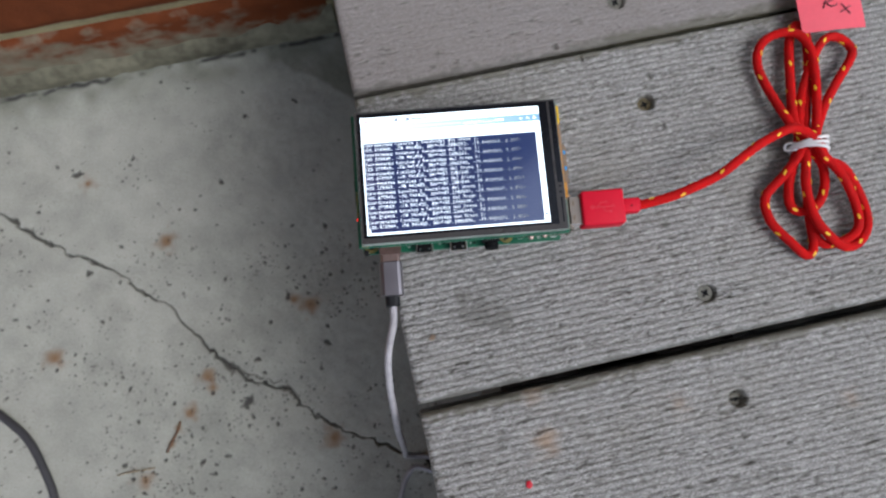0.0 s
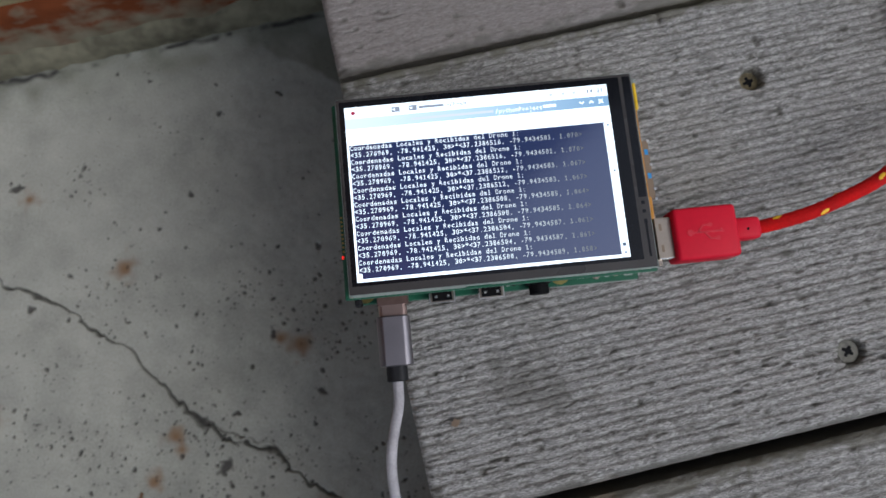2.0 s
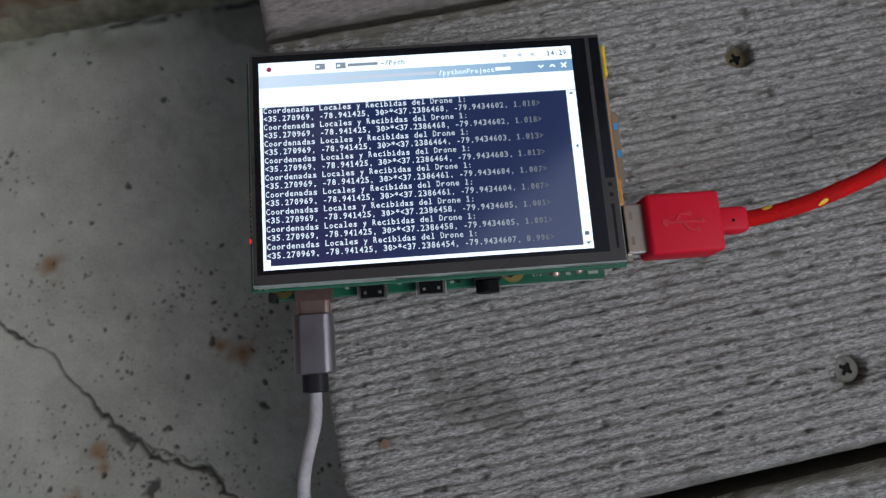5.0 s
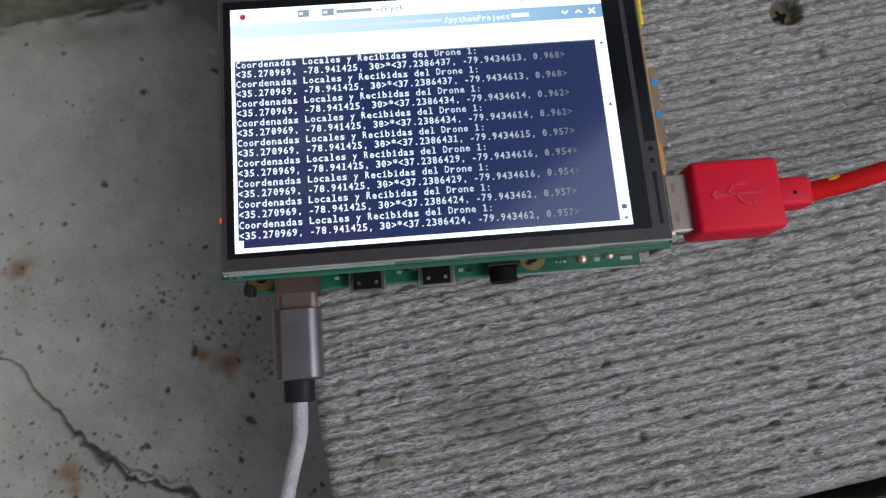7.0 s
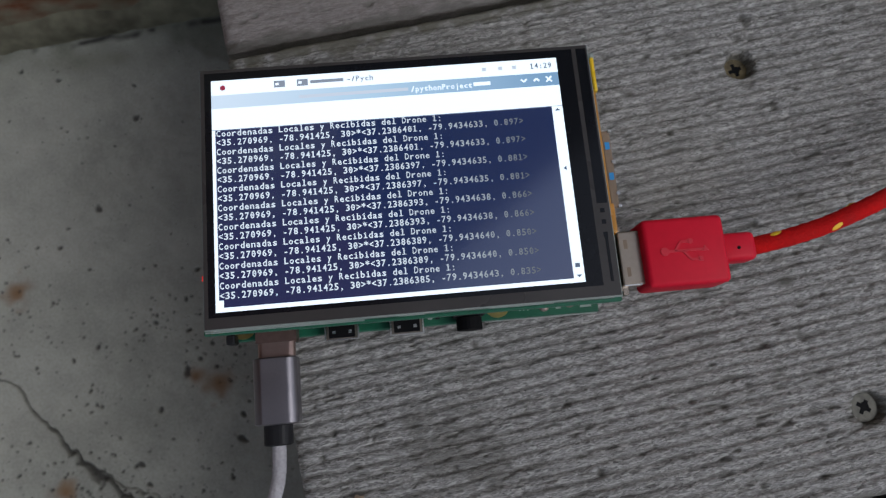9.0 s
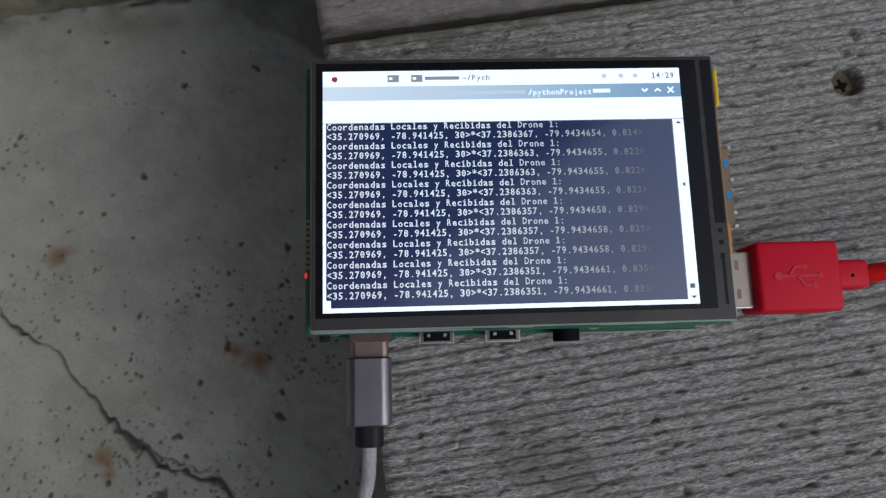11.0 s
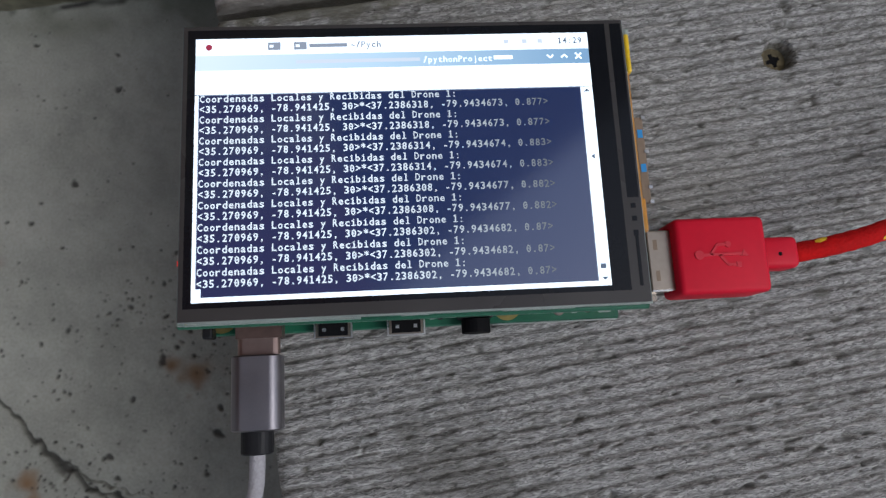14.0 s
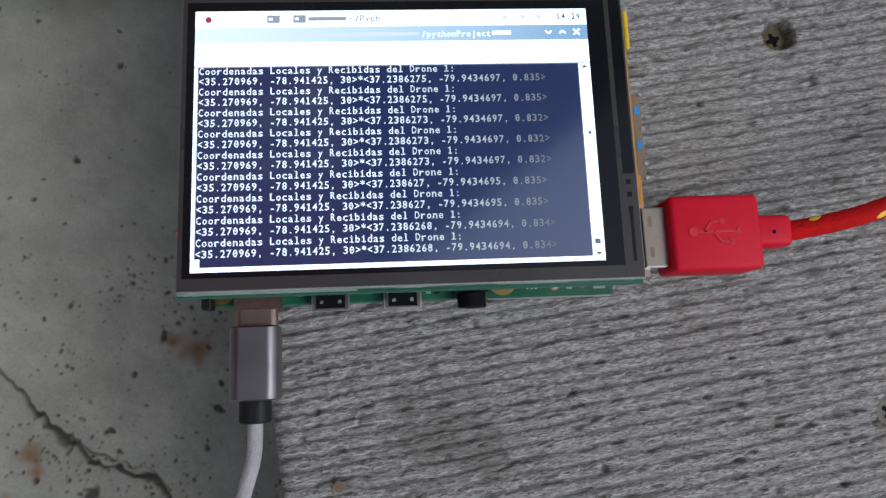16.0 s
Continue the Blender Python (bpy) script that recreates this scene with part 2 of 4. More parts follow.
UI_RED = glow("lit_icon_red", (0.65, 0.05, 0.12), 0.7)
LED = glow("red_led", (1.0, 0.03, 0.02), 1.3)


# ---- building helpers ----
def mesh_of(name, verts, faces, material, smooth=False):
    me = bpy.data.meshes.new(name)
    me.from_pydata(verts, [], faces)
    me.materials.append(material)
    if smooth:
        me.polygons.foreach_set("use_smooth", [True] * len(me.polygons))
    me.update()
    return me


def part(name, bm, material, parent=None, label="", smooth=False):
    """Links a bmesh as one mesh object under a thing or a part."""
    me = bpy.data.meshes.new(name)
    bm.to_mesh(me)
    bm.free()
    me.materials.append(material)
    if smooth:
        me.polygons.foreach_set("use_smooth", [True] * len(me.polygons))
    ob = new(name, me)
    ob.parent = parent
    return tagged(ob, label)


def box(x0, x1, y0, y1, z0, z1, bevel=0.0, segments=2):
    bm = bmesh.new()
    bmesh.ops.create_cube(bm, size=1)
    for v in bm.verts:
        v.co = Vector((x0 + (v.co.x + 0.5) * (x1 - x0), y0 + (v.co.y + 0.5) * (y1 - y0), z0 + (v.co.z + 0.5) * (z1 - z0)))
    if bevel:
        bmesh.ops.bevel(bm, geom=bm.edges[:], offset=bevel, segments=segments, profile=0.5, affect="EDGES")
    return bm


def cyl(x, y, z0, z1, r, n=20, r2=None, bevel=0.0):
    bm = bmesh.new()
    bmesh.ops.create_cone(bm, cap_ends=True, segments=n, radius1=r, radius2=r if r2 is None else r2, depth=z1 - z0, matrix=Matrix.Translation((x, y, (z0 + z1) / 2)))
    if bevel:
        bmesh.ops.bevel(bm, geom=[e for e in bm.edges if abs(e.verts[0].co.z - e.verts[1].co.z) < 1e-7], offset=bevel, segments=2, affect="EDGES")
    return bm


def joined(*bms):
    out = bmesh.new()
    for bm in bms:
        me = bpy.data.meshes.new("tmp")
        bm.to_mesh(me)
        bm.free()
        out.from_mesh(me)
        bpy.data.meshes.remove(me)
    return out


def rim(x0, x1, y0, y1, w, z0, z1):
    """A flat rectangular ring, w wide inwards."""
    return joined(box(x0, x1, y1 - w, y1, z0, z1), box(x0, x1, y0, y0 + w, z0, z1), box(x0, x0 + w, y0 + w, y1 - w, z0, z1), box(x1 - w, x1, y0 + w, y1 - w, z0, z1))


def spline(points, step):
    """Catmull-Rom points along a path at about even steps."""
    P = [Vector(p) for p in points]
    P = [P[0] * 2 - P[1]] + P + [P[-1] * 2 - P[-2]]
    out = []
    for a, b, c, d in zip(P, P[1:], P[2:], P[3:]):
        n = max(2, int((c - b).length / step))
        for i in range(n):
            t = i / n
            out.append(0.5 * (2 * b + (c - a) * t + (2 * a - 5 * b + 4 * c - d) * t * t + (3 * b - a - 3 * c + d) * t ** 3))
    out.append(P[-2])
    return out


def frames_along(pts):
    """Tangent, side and up for each point, with little twist."""
    side = None
    for i, p in enumerate(pts):
        t = (pts[min(i + 1, len(pts) - 1)] - pts[max(i - 1, 0)]).normalized()
        if side is None:
            side = t.cross(Vector((0, 0, 1)))
            if side.length < 0.1:
                side = t.cross(Vector((0, 1, 0)))
        side = (side - t * side.dot(t)).normalized()
        yield p, t, side, side.cross(t)


def tube(name, points, r, material, parent=None, label="", n=12, step=0.002, braid=0.0):
    pts = spline(points, step)
    verts, faces = [], []
    for i, (p, t, s, u) in enumerate(frames_along(pts)):
        for k in range(n):
            a = 2 * math.pi * k / n
            rr = r * (1 + braid * math.sin(3 * a + 1.9 * i) * math.sin(3 * a - 1.9 * i))
            verts.append(p + (s * math.cos(a) + u * math.sin(a)) * rr)
    for i in range(len(pts) - 1):
        for k in range(n):
            a, b = i * n + k, i * n + (k + 1) % n
            faces.append((a, a + n, b + n, b))
    faces.append(tuple(range(n)))
    faces.append(tuple(reversed(range(len(verts) - n, len(verts)))))
    ob = new(name, mesh_of(name, verts, faces, material, True))
    ob.parent = parent
    return tagged(ob, label), pts


def vnoise(X, Y, sx, sy, seed):
    """Smooth value noise with cells of sx by sy metres, -1 to 1."""
    rng = np.random.RandomState(seed)
    g = rng.rand(257, 257) * 2 - 1
    x, y = X / sx + 1000.0, Y / sy + 1000.0
    i, j = np.floor(x).astype(int), np.floor(y).astype(int)
    fx, fy = x - i, y - j
    fx, fy = fx * fx * (3 - 2 * fx), fy * fy * (3 - 2 * fy)
    i, j = i % 256, j % 256
    return (g[i, j] * (1 - fx) + g[i + 1, j] * fx) * (1 - fy) + (g[i, j + 1] * (1 - fx) + g[i + 1, j + 1] * fx) * fy


def grid_mesh(name, xs, ys, Z, material, attrs, skirt=None):
    """A height field with point attributes; skirt: the depth to which its rim is carried down."""
    nx, ny = len(xs), len(ys)
    X, Y = np.meshgrid(xs, ys, indexing="ij")
    co = np.stack([X, Y, Z], -1).reshape(-1, 3)
    idx = np.arange(nx * ny).reshape(nx, ny)
    q = np.stack([idx[:-1, :-1], idx[1:, :-1], idx[1:, 1:], idx[:-1, 1:]], -1).reshape(-1, 4)
    verts, faces = co.tolist(), q.tolist()
    if skirt is not None:
        ring = list(idx[:, 0]) + list(idx[-1, 1:]) + list(idx[-2::-1, -1]) + list(idx[0, -2:0:-1])
        base = len(verts)
        verts += [[co[i][0], co[i][1], skirt] for i in ring]
        m = len(ring)
        faces += [[int(ring[k]), base + k, base + (k + 1) % m, int(ring[(k + 1) % m])] for k in range(m)]
        faces.append([base + k for k in reversed(range(m))])
    me = mesh_of(name, verts, faces, material)
    flags = np.zeros(len(me.polygons), bool)
    flags[: len(q)] = True
    me.polygons.foreach_set("use_smooth", flags)
    for key, A in attrs.items():
        a = me.attributes.new(key, "FLOAT", "POINT")
        full = np.zeros(len(verts), np.float32)
        full[: nx * ny] = np.clip(A, 0, 1).reshape(-1)
        a.data.foreach_set("value", full)
    return new(name, me)


# ---- ground ----
FLOOR = -0.170
TURN = 7.65
CA, SA = math.cos(radians(TURN)), math.sin(radians(TURN))
WALL_V = 0.178
CRACK = [(-0.36, 0.075), (-0.302, 0.050), (-0.286, 0.039), (-0.261, 0.022), (-0.233, 0.009), (-0.210, -0.010), (-0.188, -0.023), (-0.177, -0.038),
         (-0.149, -0.068), (-0.137, -0.076), (-0.125, -0.079), (-0.109, -0.086), (-0.093, -0.104), (-0.071, -0.116), (-0.041, -0.131), (0.01, -0.150)]
BRANCH = [(-0.153, -0.064), (-0.141, -0.070), (-0.127, -0.076), (-0.113, -0.081), (-0.103, -0.090)]
RUST = [(-0.093, -0.030, 0.007), (-0.104, -0.026, 0.004), (-0.264, -0.052, 0.006), (-0.163, -0.073, 0.005), (-0.160, -0.080, 0.004), (-0.082, -0.119, 0.006),
        (-0.183, -0.104, 0.003), (-0.188, -0.114, 0.003), (-0.189, 0.021, 0.006), (-0.175, -0.095, 0.005), (-0.242, 0.066, 0.004), (-0.205, -0.135, 0.006)]
MARKS = [(-0.108, -0.024, 0.0024), (-0.137, -0.091, 0.0038), (-0.249, 0.073, 0.0028), (-0.083, -0.056, 0.0022), (-0.242, 0.003, 0.0022), (-0.120, -0.040, 0.0016),
         (-0.080, 0.023, 0.0020), (-0.150, 0.060, 0.0016), (-0.220, 0.020, 0.0016), (-0.094, -0.022, 0.0012)]


def build_ground():
    xs = np.concatenate([[-60, -20, -6, -2, -1, -0.6, -0.45], np.arange(-0.37, -0.285, 0.0010), np.arange(-0.285, 0.012, 0.00052), [0.1, 0.3, 0.6, 1, 2, 6, 20, 60]])
    ys = np.concatenate([[-60, -20, -6, -2, -1, -0.5, -0.3], np.arange(-0.22, -0.165, 0.0011), np.arange(-0.165, 0.175, 0.00055), np.arange(0.175, 0.205, 0.0011), [0.3, 0.6, 1, 2, 6, 20, 60]])
    X, Y = np.meshgrid(xs, ys, indexing="ij")
    near = ((X > -0.4) & (X < 0.03) & (Y > -0.25) & (Y < 0.22)).astype(float)
    Z = FLOOR + near * (0.0008 * vnoise(X, Y, 0.03, 0.03, 3) + 0.0002 * vnoise(X, Y, 0.004, 0.004, 4))
    dirt_shade, rust, moss_tint = np.zeros_like(X), np.zeros_like(X), np.zeros_like(X)
    # the crack wanders round its line and changes its width
    wx = X + 0.0024 * vnoise(X, Y, 0.008, 0.008, 5) + 0.0012 * vnoise(X, Y, 0.003, 0.003, 6)
    wy = Y + 0.0024 * vnoise(X, Y, 0.008, 0.008, 7) + 0.0012 * vnoise(X, Y, 0.003, 0.003, 8)
    d = np.full_like(X, 9.0)
    for (ax, ay), (bx, by) in zip(CRACK, CRACK[1:]):
        lx, ly = bx - ax, by - ay
        t = np.clip(((wx - ax) * lx + (wy - ay) * ly) / (lx * lx + ly * ly), 0, 1)
        d = np.minimum(d, np.hypot(wx - ax - t * lx, wy - ay - t * ly))
    for (ax, ay), (bx, by) in zip(BRANCH, BRANCH[1:]):
        lx, ly = bx - ax, by - ay
        t = np.clip(((wx - ax) * lx + (wy - ay) * ly) / (lx * lx + ly * ly), 0, 1)
        d = np.minimum(d, np.hypot(wx - ax - t * lx, wy - ay - t * ly) + 0.0005)
    w = np.maximum(0.0003, 0.0008 + 0.0007 * vnoise(X, Y, 0.02, 0.02, 9) + 0.0002 * vnoise(X, Y, 0.004, 0.004, 24))
    c = np.clip(1.5 - d / w, 0, 1) * near
    Z -= 0.003 * c
    dirt_shade = np.maximum(dirt_shade, c * 0.9)
    # pits
    rng = np.random.RandomState(12)
    pits = []
    for _ in range(6500):
        px, py, size = rng.uniform(-0.34, 0.0), rng.uniform(-0.2, 0.16), 0.00045 + 0.0010 * rng.rand() ** 7
        crowd = float(vnoise(np.array([px]), np.array([py]), 0.035, 0.035, 26)[0] + 0.6 * vnoise(np.array([px]), np.array([py]), 0.012, 0.012, 27)[0])
        if rng.rand() < 0.30 + 0.70 * crowd - 4.0 * max(0.0, py + 0.03):
            pits.append((px, py, size))
    for k in range(26):
        px, py = rng.uniform(-0.32, -0.04), rng.uniform(-0.16, 0.03)
        pits += [(px + rng.normal(0, 0.010), py + rng.normal(0, 0.008), 0.00038 + 0.0006 * rng.rand() ** 3) for _ in range(18)]
    pits += [(rng.uniform(-0.34, -0.02), rng.uniform(0.0, 0.14), 0.0004 + 0.0008 * rng.rand() ** 2) for _ in range(60)]
    for px, py, r in pits + MARKS:
        i0, i1 = np.searchsorted(xs, (px - 4 * r, px + 4 * r))
        j0, j1 = np.searchsorted(ys, (py - 4 * r, py + 4 * r))
        if i1 <= i0 or j1 <= j0:
            continue
        sx, sy = X[i0:i1, j0:j1], Y[i0:i1, j0:j1]
        a = (px * 4000 + py * 2500) % math.pi
        ex, ey = (sx - px) * math.cos(a) + (sy - py) * math.sin(a), (sy - py) * math.cos(a) - (sx - px) * math.sin(a)
        k = np.clip(2.2 - 1.6 * np.hypot(ex, ey * 1.5) / r * (1 + 0.5 * vnoise(sx, sy, 0.0018, 0.0018, 15)), 0, 1)
        Z[i0:i1, j0:j1] -= 0.001 * k
        dirt_shade[i0:i1, j0:j1] = np.maximum(dirt_shade[i0:i1, j0:j1], k * 0.86)
    for px, py, r in RUST:
        q = np.hypot(X - px, Y - py) / r * (1 + 0.5 * vnoise(X, Y, 0.004, 0.004, 16))
        rust = np.maximum(rust, 0.95 * np.exp(-1.7 * q * q))
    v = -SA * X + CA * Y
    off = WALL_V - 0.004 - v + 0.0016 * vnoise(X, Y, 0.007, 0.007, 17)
    moss_tint = np.clip(1.0 - off / 0.028, 0, 0.8) * (0.55 + 0.45 * vnoise(X, Y, 0.01, 0.01, 18)) * near
    # Triangle by wall and deck end takes the moss colour at about half strength.
    dark_wedge = np.clip((Y - 0.150 + (X + 0.115) * 0.63) / 0.004 + 0.6 * vnoise(X, Y, 0.006, 0.006, 21), 0, 1) * np.clip((X + 0.125) / 0.01, 0, 1) * near
    moss_tint = np.maximum(moss_tint, dark_wedge * (0.5 + 0.2 * vnoise(X, Y, 0.012, 0.012, 22)))
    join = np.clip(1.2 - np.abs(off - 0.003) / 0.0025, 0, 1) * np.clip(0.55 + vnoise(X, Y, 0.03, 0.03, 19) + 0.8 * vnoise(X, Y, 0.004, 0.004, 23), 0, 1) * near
    dirt_shade = np.maximum(dirt_shade, join)
    ob = grid_mesh("ground", xs, ys, Z, CONCRETE, {"dirt_shade": dirt_shade, "rust": rust, "moss_tint": moss_tint})
    tagged(ob, "worn cracked grey concrete slab with pits and rust stains", "concrete floor", kind="structure")


build_ground()


def build_wall():
    """Brick wall along the back, its courses of single bricks standing proud of the mortar."""
    at = pose(0, 0, 0, 0, 0, TURN)
    wall = new("wall_north", None)
    wall.matrix_world = at
    tagged(wall, "old red brick wall with cement smeared at its foot", "brick wall", kind="structure")
    part("mortar_bed", box(-1.6, -0.040, WALL_V + 0.004, WALL_V + 0.12, FLOOR - 0.05, 0.62), MORTAR, wall)
    part("lower_bed", box(-0.040, -0.006, WALL_V + 0.0045, WALL_V + 0.12, FLOOR - 0.05, -0.036), MORTAR, wall)
    part("upper_wall", box(-1.6, -0.040, WALL_V + 0.001, WALL_V + 0.12, 0.62, 2.5), BRICK, wall, "plain upper wall")
    L, H, J = 0.240, 0.062, 0.005
    fillet = np.linspace(-1.6, -0.040, 240)
    verts = []
    for i, x in enumerate(fillet):
        h, d = 0.020 + 0.010 * noise.noise((x * 40, 3.0, 0)) + 0.004 * noise.noise((x * 160, 5.0, 0)), 0.0050 + 0.0016 * noise.noise((x * 120, 9.0, 0))
        verts += [(x, WALL_V - d, FLOOR - 0.01), (x, WALL_V - d, FLOOR + 0.006 + 0.003 * noise.noise((x * 200, 1.0, 0))), (x, WALL_V - d * 0.75, FLOOR + h * 0.6), (x, WALL_V + 0.004, FLOOR + h)]
    faces = [(4 * i + k, 4 * i + 4 + k, 4 * i + 5 + k, 4 * i + 1 + k) for i in range(len(fillet) - 1) for k in range(3)]
    fob = new("cement_fillet", mesh_of("cement_fillet", verts, faces, CEMENT, True))
    fob.parent = wall
    tagged(fob, "rough grey cement at the wall's foot")
    rng = random.Random(5)
    shapes = []
    for k in range(4):
        xs = np.linspace(0, L, 24)
        zs = np.linspace(0, H, 12)
        A, B = np.meshgrid(xs, zs, indexing="ij")
        edge = np.minimum(np.minimum(A, L - A), np.minimum(B, H - B))
        D = np.clip(edge / 0.004, 0, 1) ** 0.5 * 0.005 + 0.0006 * vnoise(A, B, 0.01, 0.01, 30 + k)
        verts = [(A[i, j], -D[i, j], B[i, j]) for i in range(24) for j in range(12)]
        faces = [(i * 12 + j, (i + 1) * 12 + j, (i + 1) * 12 + j + 1, i * 12 + j + 1) for i in range(23) for j in range(11)]
        shapes.append((verts, faces))
    plain_bricks = [mesh_of("brick", v, f, BRICK, True) for v, f in shapes[:3]]
    smeared = mesh_of("brick", *shapes[3], BRICK, True)
    a = smeared.attributes.new("smear", "FLOAT", "POINT")
    a.data.foreach_set("value", [0.33 + 6 * (0.050 - 0.034 * v[0] / L - v[2]) for v in shapes[3][0]])
    for row in range(11):
        for k in range(7):
            x = (-0.250 if row == 1 else -0.280 - (row % 2) * (L + J) / 2) - k * (L + J)
            ob = new("brick", smeared if row == 0 else plain_bricks[rng.randrange(3)])
            ob.parent = wall
            ob.location = (x, WALL_V + 0.005 + rng.uniform(-0.001, 0.001), FLOOR - 0.006 + row * (H + J))


# Unseen slab, added so its slanting edge bounds the sky glare on the screen.
CEILING = [(-6.0, -4.16), (3.0, 2.59), (3.0, 4.0), (-6.0, 4.0)]


def build_ceiling():
    bm = bmesh.new()
    lo = [bm.verts.new((x, y, 2.5)) for x, y in CEILING]
    hi = [bm.verts.new((x, y, 2.62)) for x, y in CEILING]
    bm.faces.new(lo[::-1])
    bm.faces.new(hi)
    for k in range(4):
        bm.faces.new((lo[k], lo[(k + 1) % 4], hi[(k + 1) % 4], hi[k]))
    tagged(part("ceiling", bm, DARKCEIL), "plain dark ceiling slab, unseen, added to cut off sky light", "ceiling", kind="structure")


build_ceiling()
# Unseen wall, added to block sky light from behind the device.
light_block = part("wall_light_block", box(-6.0, 4.0, 1.25, 1.40, FLOOR - 0.05, 2.49), PAINT)
light_block.matrix_world = pose(0, 0, 0, 0, 0, TURN)
tagged(light_block, "plain unseen wall added to block sky light from behind", "wall", kind="structure")

# ---- deck ----
SCREWS = [(0.0956, 0.0205, 0.0036, 0), (0.0986, -0.0697, 0.0037, 1), (0.0994, -0.1163, 0.0036, 2), (0.0990, -0.2050, 0.0036, 1), (0.095, 0.072, 0.0036, 1), (0.095, 0.155, 0.0036, 1)]
PLANKS = [(0.0517, 0.1885, 41), (-0.0893, 0.0503, 42), (-0.2297, -0.0930, 43), (-0.3700, -0.2335, 44), (-0.5100, -0.3738, 45), (0.1922, 0.3286, 46), (0.3323, 0.4687, 47)]
DECK_RUST = [(0.0148, -0.1150, 0.0055, 0.8), (0.0737, -0.1128, 0.0045, 0.45), (0.0134, -0.0956, 0.005, 0.4), (0.147, -0.1265, 0.0035, 0.5)]


def build_deck():
    for number, (v0, v1, seed) in enumerate(PLANKS):
        fine = number < 3
        du, dv = (0.0007, 0.00030) if number == 1 else (0.0010, 0.00042) if fine else (0.02, 0.004)
        us = np.concatenate([-0.0345 + np.array([0, 0.0006, 0.0014]), np.arange(-0.032, 0.30, du), [0.33, 0.4, 0.6, 0.9, 1.3]])
        vs = np.concatenate([v0 + np.array([0, 0.0005, 0.0012, 0.002]), np.arange(v0 + 0.0026, v1 - 0.0024, dv), v1 - np.array([0.002, 0.0012, 0.0005, 0])])
        U, V = np.meshgrid(us, vs, indexing="ij")
        phase = 0.5 * vnoise(U, V, 0.12, 0.06, seed) + 0.5 * vnoise(U, V, 0.009, 0.005, seed + 9) + 0.30 * vnoise(U, V, 0.0024, 0.0018, seed + 13)
        comb = np.cos(2 * math.pi * V / 0.00288 + phase)
        cut = 0.18 if number == 0 else 1.0
        rough = np.clip(0.8 + 0.4 * vnoise(U, V, 0.006, 0.0022, seed + 1), 0.2, 1.2) * cut
        furrow = np.clip((-comb - 0.35) / 0.55, 0, 1)
        # curled torn fibres: thin bent lines that come and go
        bent = vnoise(U + 0.0012 * vnoise(U, V, 0.003, 0.002, seed + 14), V + 0.0006 * vnoise(U, V, 0.0025, 0.0015, seed + 15), 0.0048, 0.0013, seed + 16)
        curl = np.clip(1.25 - np.abs(bent) / 0.22, 0, 1) * np.clip(2.2 * vnoise(U, V, 0.0032, 0.0016, seed + 17) - 0.25, 0, 1) * cut
        worn = np.clip(1.6 - np.hypot((U - 0.002) / 0.013, (V + 0.057) / 0.009) + 0.7 * vnoise(U, V, 0.004, 0.002, seed + 18), 0, 1) * (number == 1)
        curl = np.maximum(curl, worn * np.clip(1.2 - np.abs(bent) / 0.35, 0, 1) * 0.8)
        Z = -0.00055 * furrow * rough + 0.00010 * (comb - 1) * rough + 0.00015 * cut * vnoise(U, V, 0.0018, 0.0010, seed + 2) + 0.0003 * vnoise(U, V, 0.08, 0.05, seed + 3)
        tear = np.clip(vnoise(U, V, 0.0036, 0.0010, seed + 4) - 0.66, 0, 1) * 4.0
        Z -= (0.0008 * tear + 0.00045 * curl) * fine
        edge = np.minimum(np.minimum(V - v0, v1 - V), (U + 0.0345) * 0.8) + 0.0003 * vnoise(U, V, 0.006, 0.002, seed + 6)
        Z -= 0.0016 * np.clip(1 - edge / 0.0018, 0, 1) ** 2
        # Shade between the ribs is put into this colour mask, along with dirt.
        groove = furrow * np.clip(0.70 + 0.7 * vnoise(U, V, 0.0045, 0.0022, seed + 7), 0, 1) * cut
        dirt_shade = np.maximum(np.clip(tear * 0.9, 0, 0.8), groove * 0.45)
        dirt_shade = np.maximum(dirt_shade, curl * 0.62) * fine
        rust, moss_tint = np.zeros_like(U), np.zeros_like(U)
        for su, sv, r, _ in SCREWS:
            q = np.hypot(U - su, V - sv) / r * (1 + 0.10 * vnoise(U, V, 0.003, 0.003, 61))
            k = np.clip((1.12 - q) / 0.25, 0, 1)
            Z -= 0.0036 * k
            dirt_shade = np.maximum(dirt_shade, k * 0.25)
            moss_tint = np.maximum(moss_tint, k * 0.8)
            moss_tint = np.maximum(moss_tint, 0.45 * np.clip(1.55 - q, 0, 1))
        side = np.minimum(V - v0, v1 - V)
        ragged = side + 0.0011 * vnoise(U, V, 0.0035, 0.0016, seed + 8) + 0.0009 * vnoise(U, V, 0.016, 0.004, seed + 10)
        dirt_shade = np.maximum(dirt_shade, np.clip(1.1 - ragged / 0.0016, 0, 0.8))
        upper = v1 - V + 0.0018 * vnoise(U, V, 0.012, 0.003, seed + 11) + 0.0026 * vnoise(U, V, 0.0024, 0.0018, seed + 12)
        moss_tint = np.maximum(moss_tint, np.clip(1.2 - upper / 0.0038, 0, 0.75))
        if number == 0:
            # Soft shade of the rounded front edge, put into the colour; then moss.
            front = V - v0 + 0.0016 * vnoise(U, V, 0.010, 0.004, seed + 20) + 0.0012 * vnoise(U, V, 0.0026, 0.0016, seed + 21)
            dirt_shade = np.maximum(dirt_shade, np.clip(1.0 - front / 0.0030, 0, 0.6))
            moss_tint = np.maximum(moss_tint, np.clip(1.3 - front / 0.0042, 0, 0.8) * np.clip((U - 0.05) / 0.05, 0, 1))
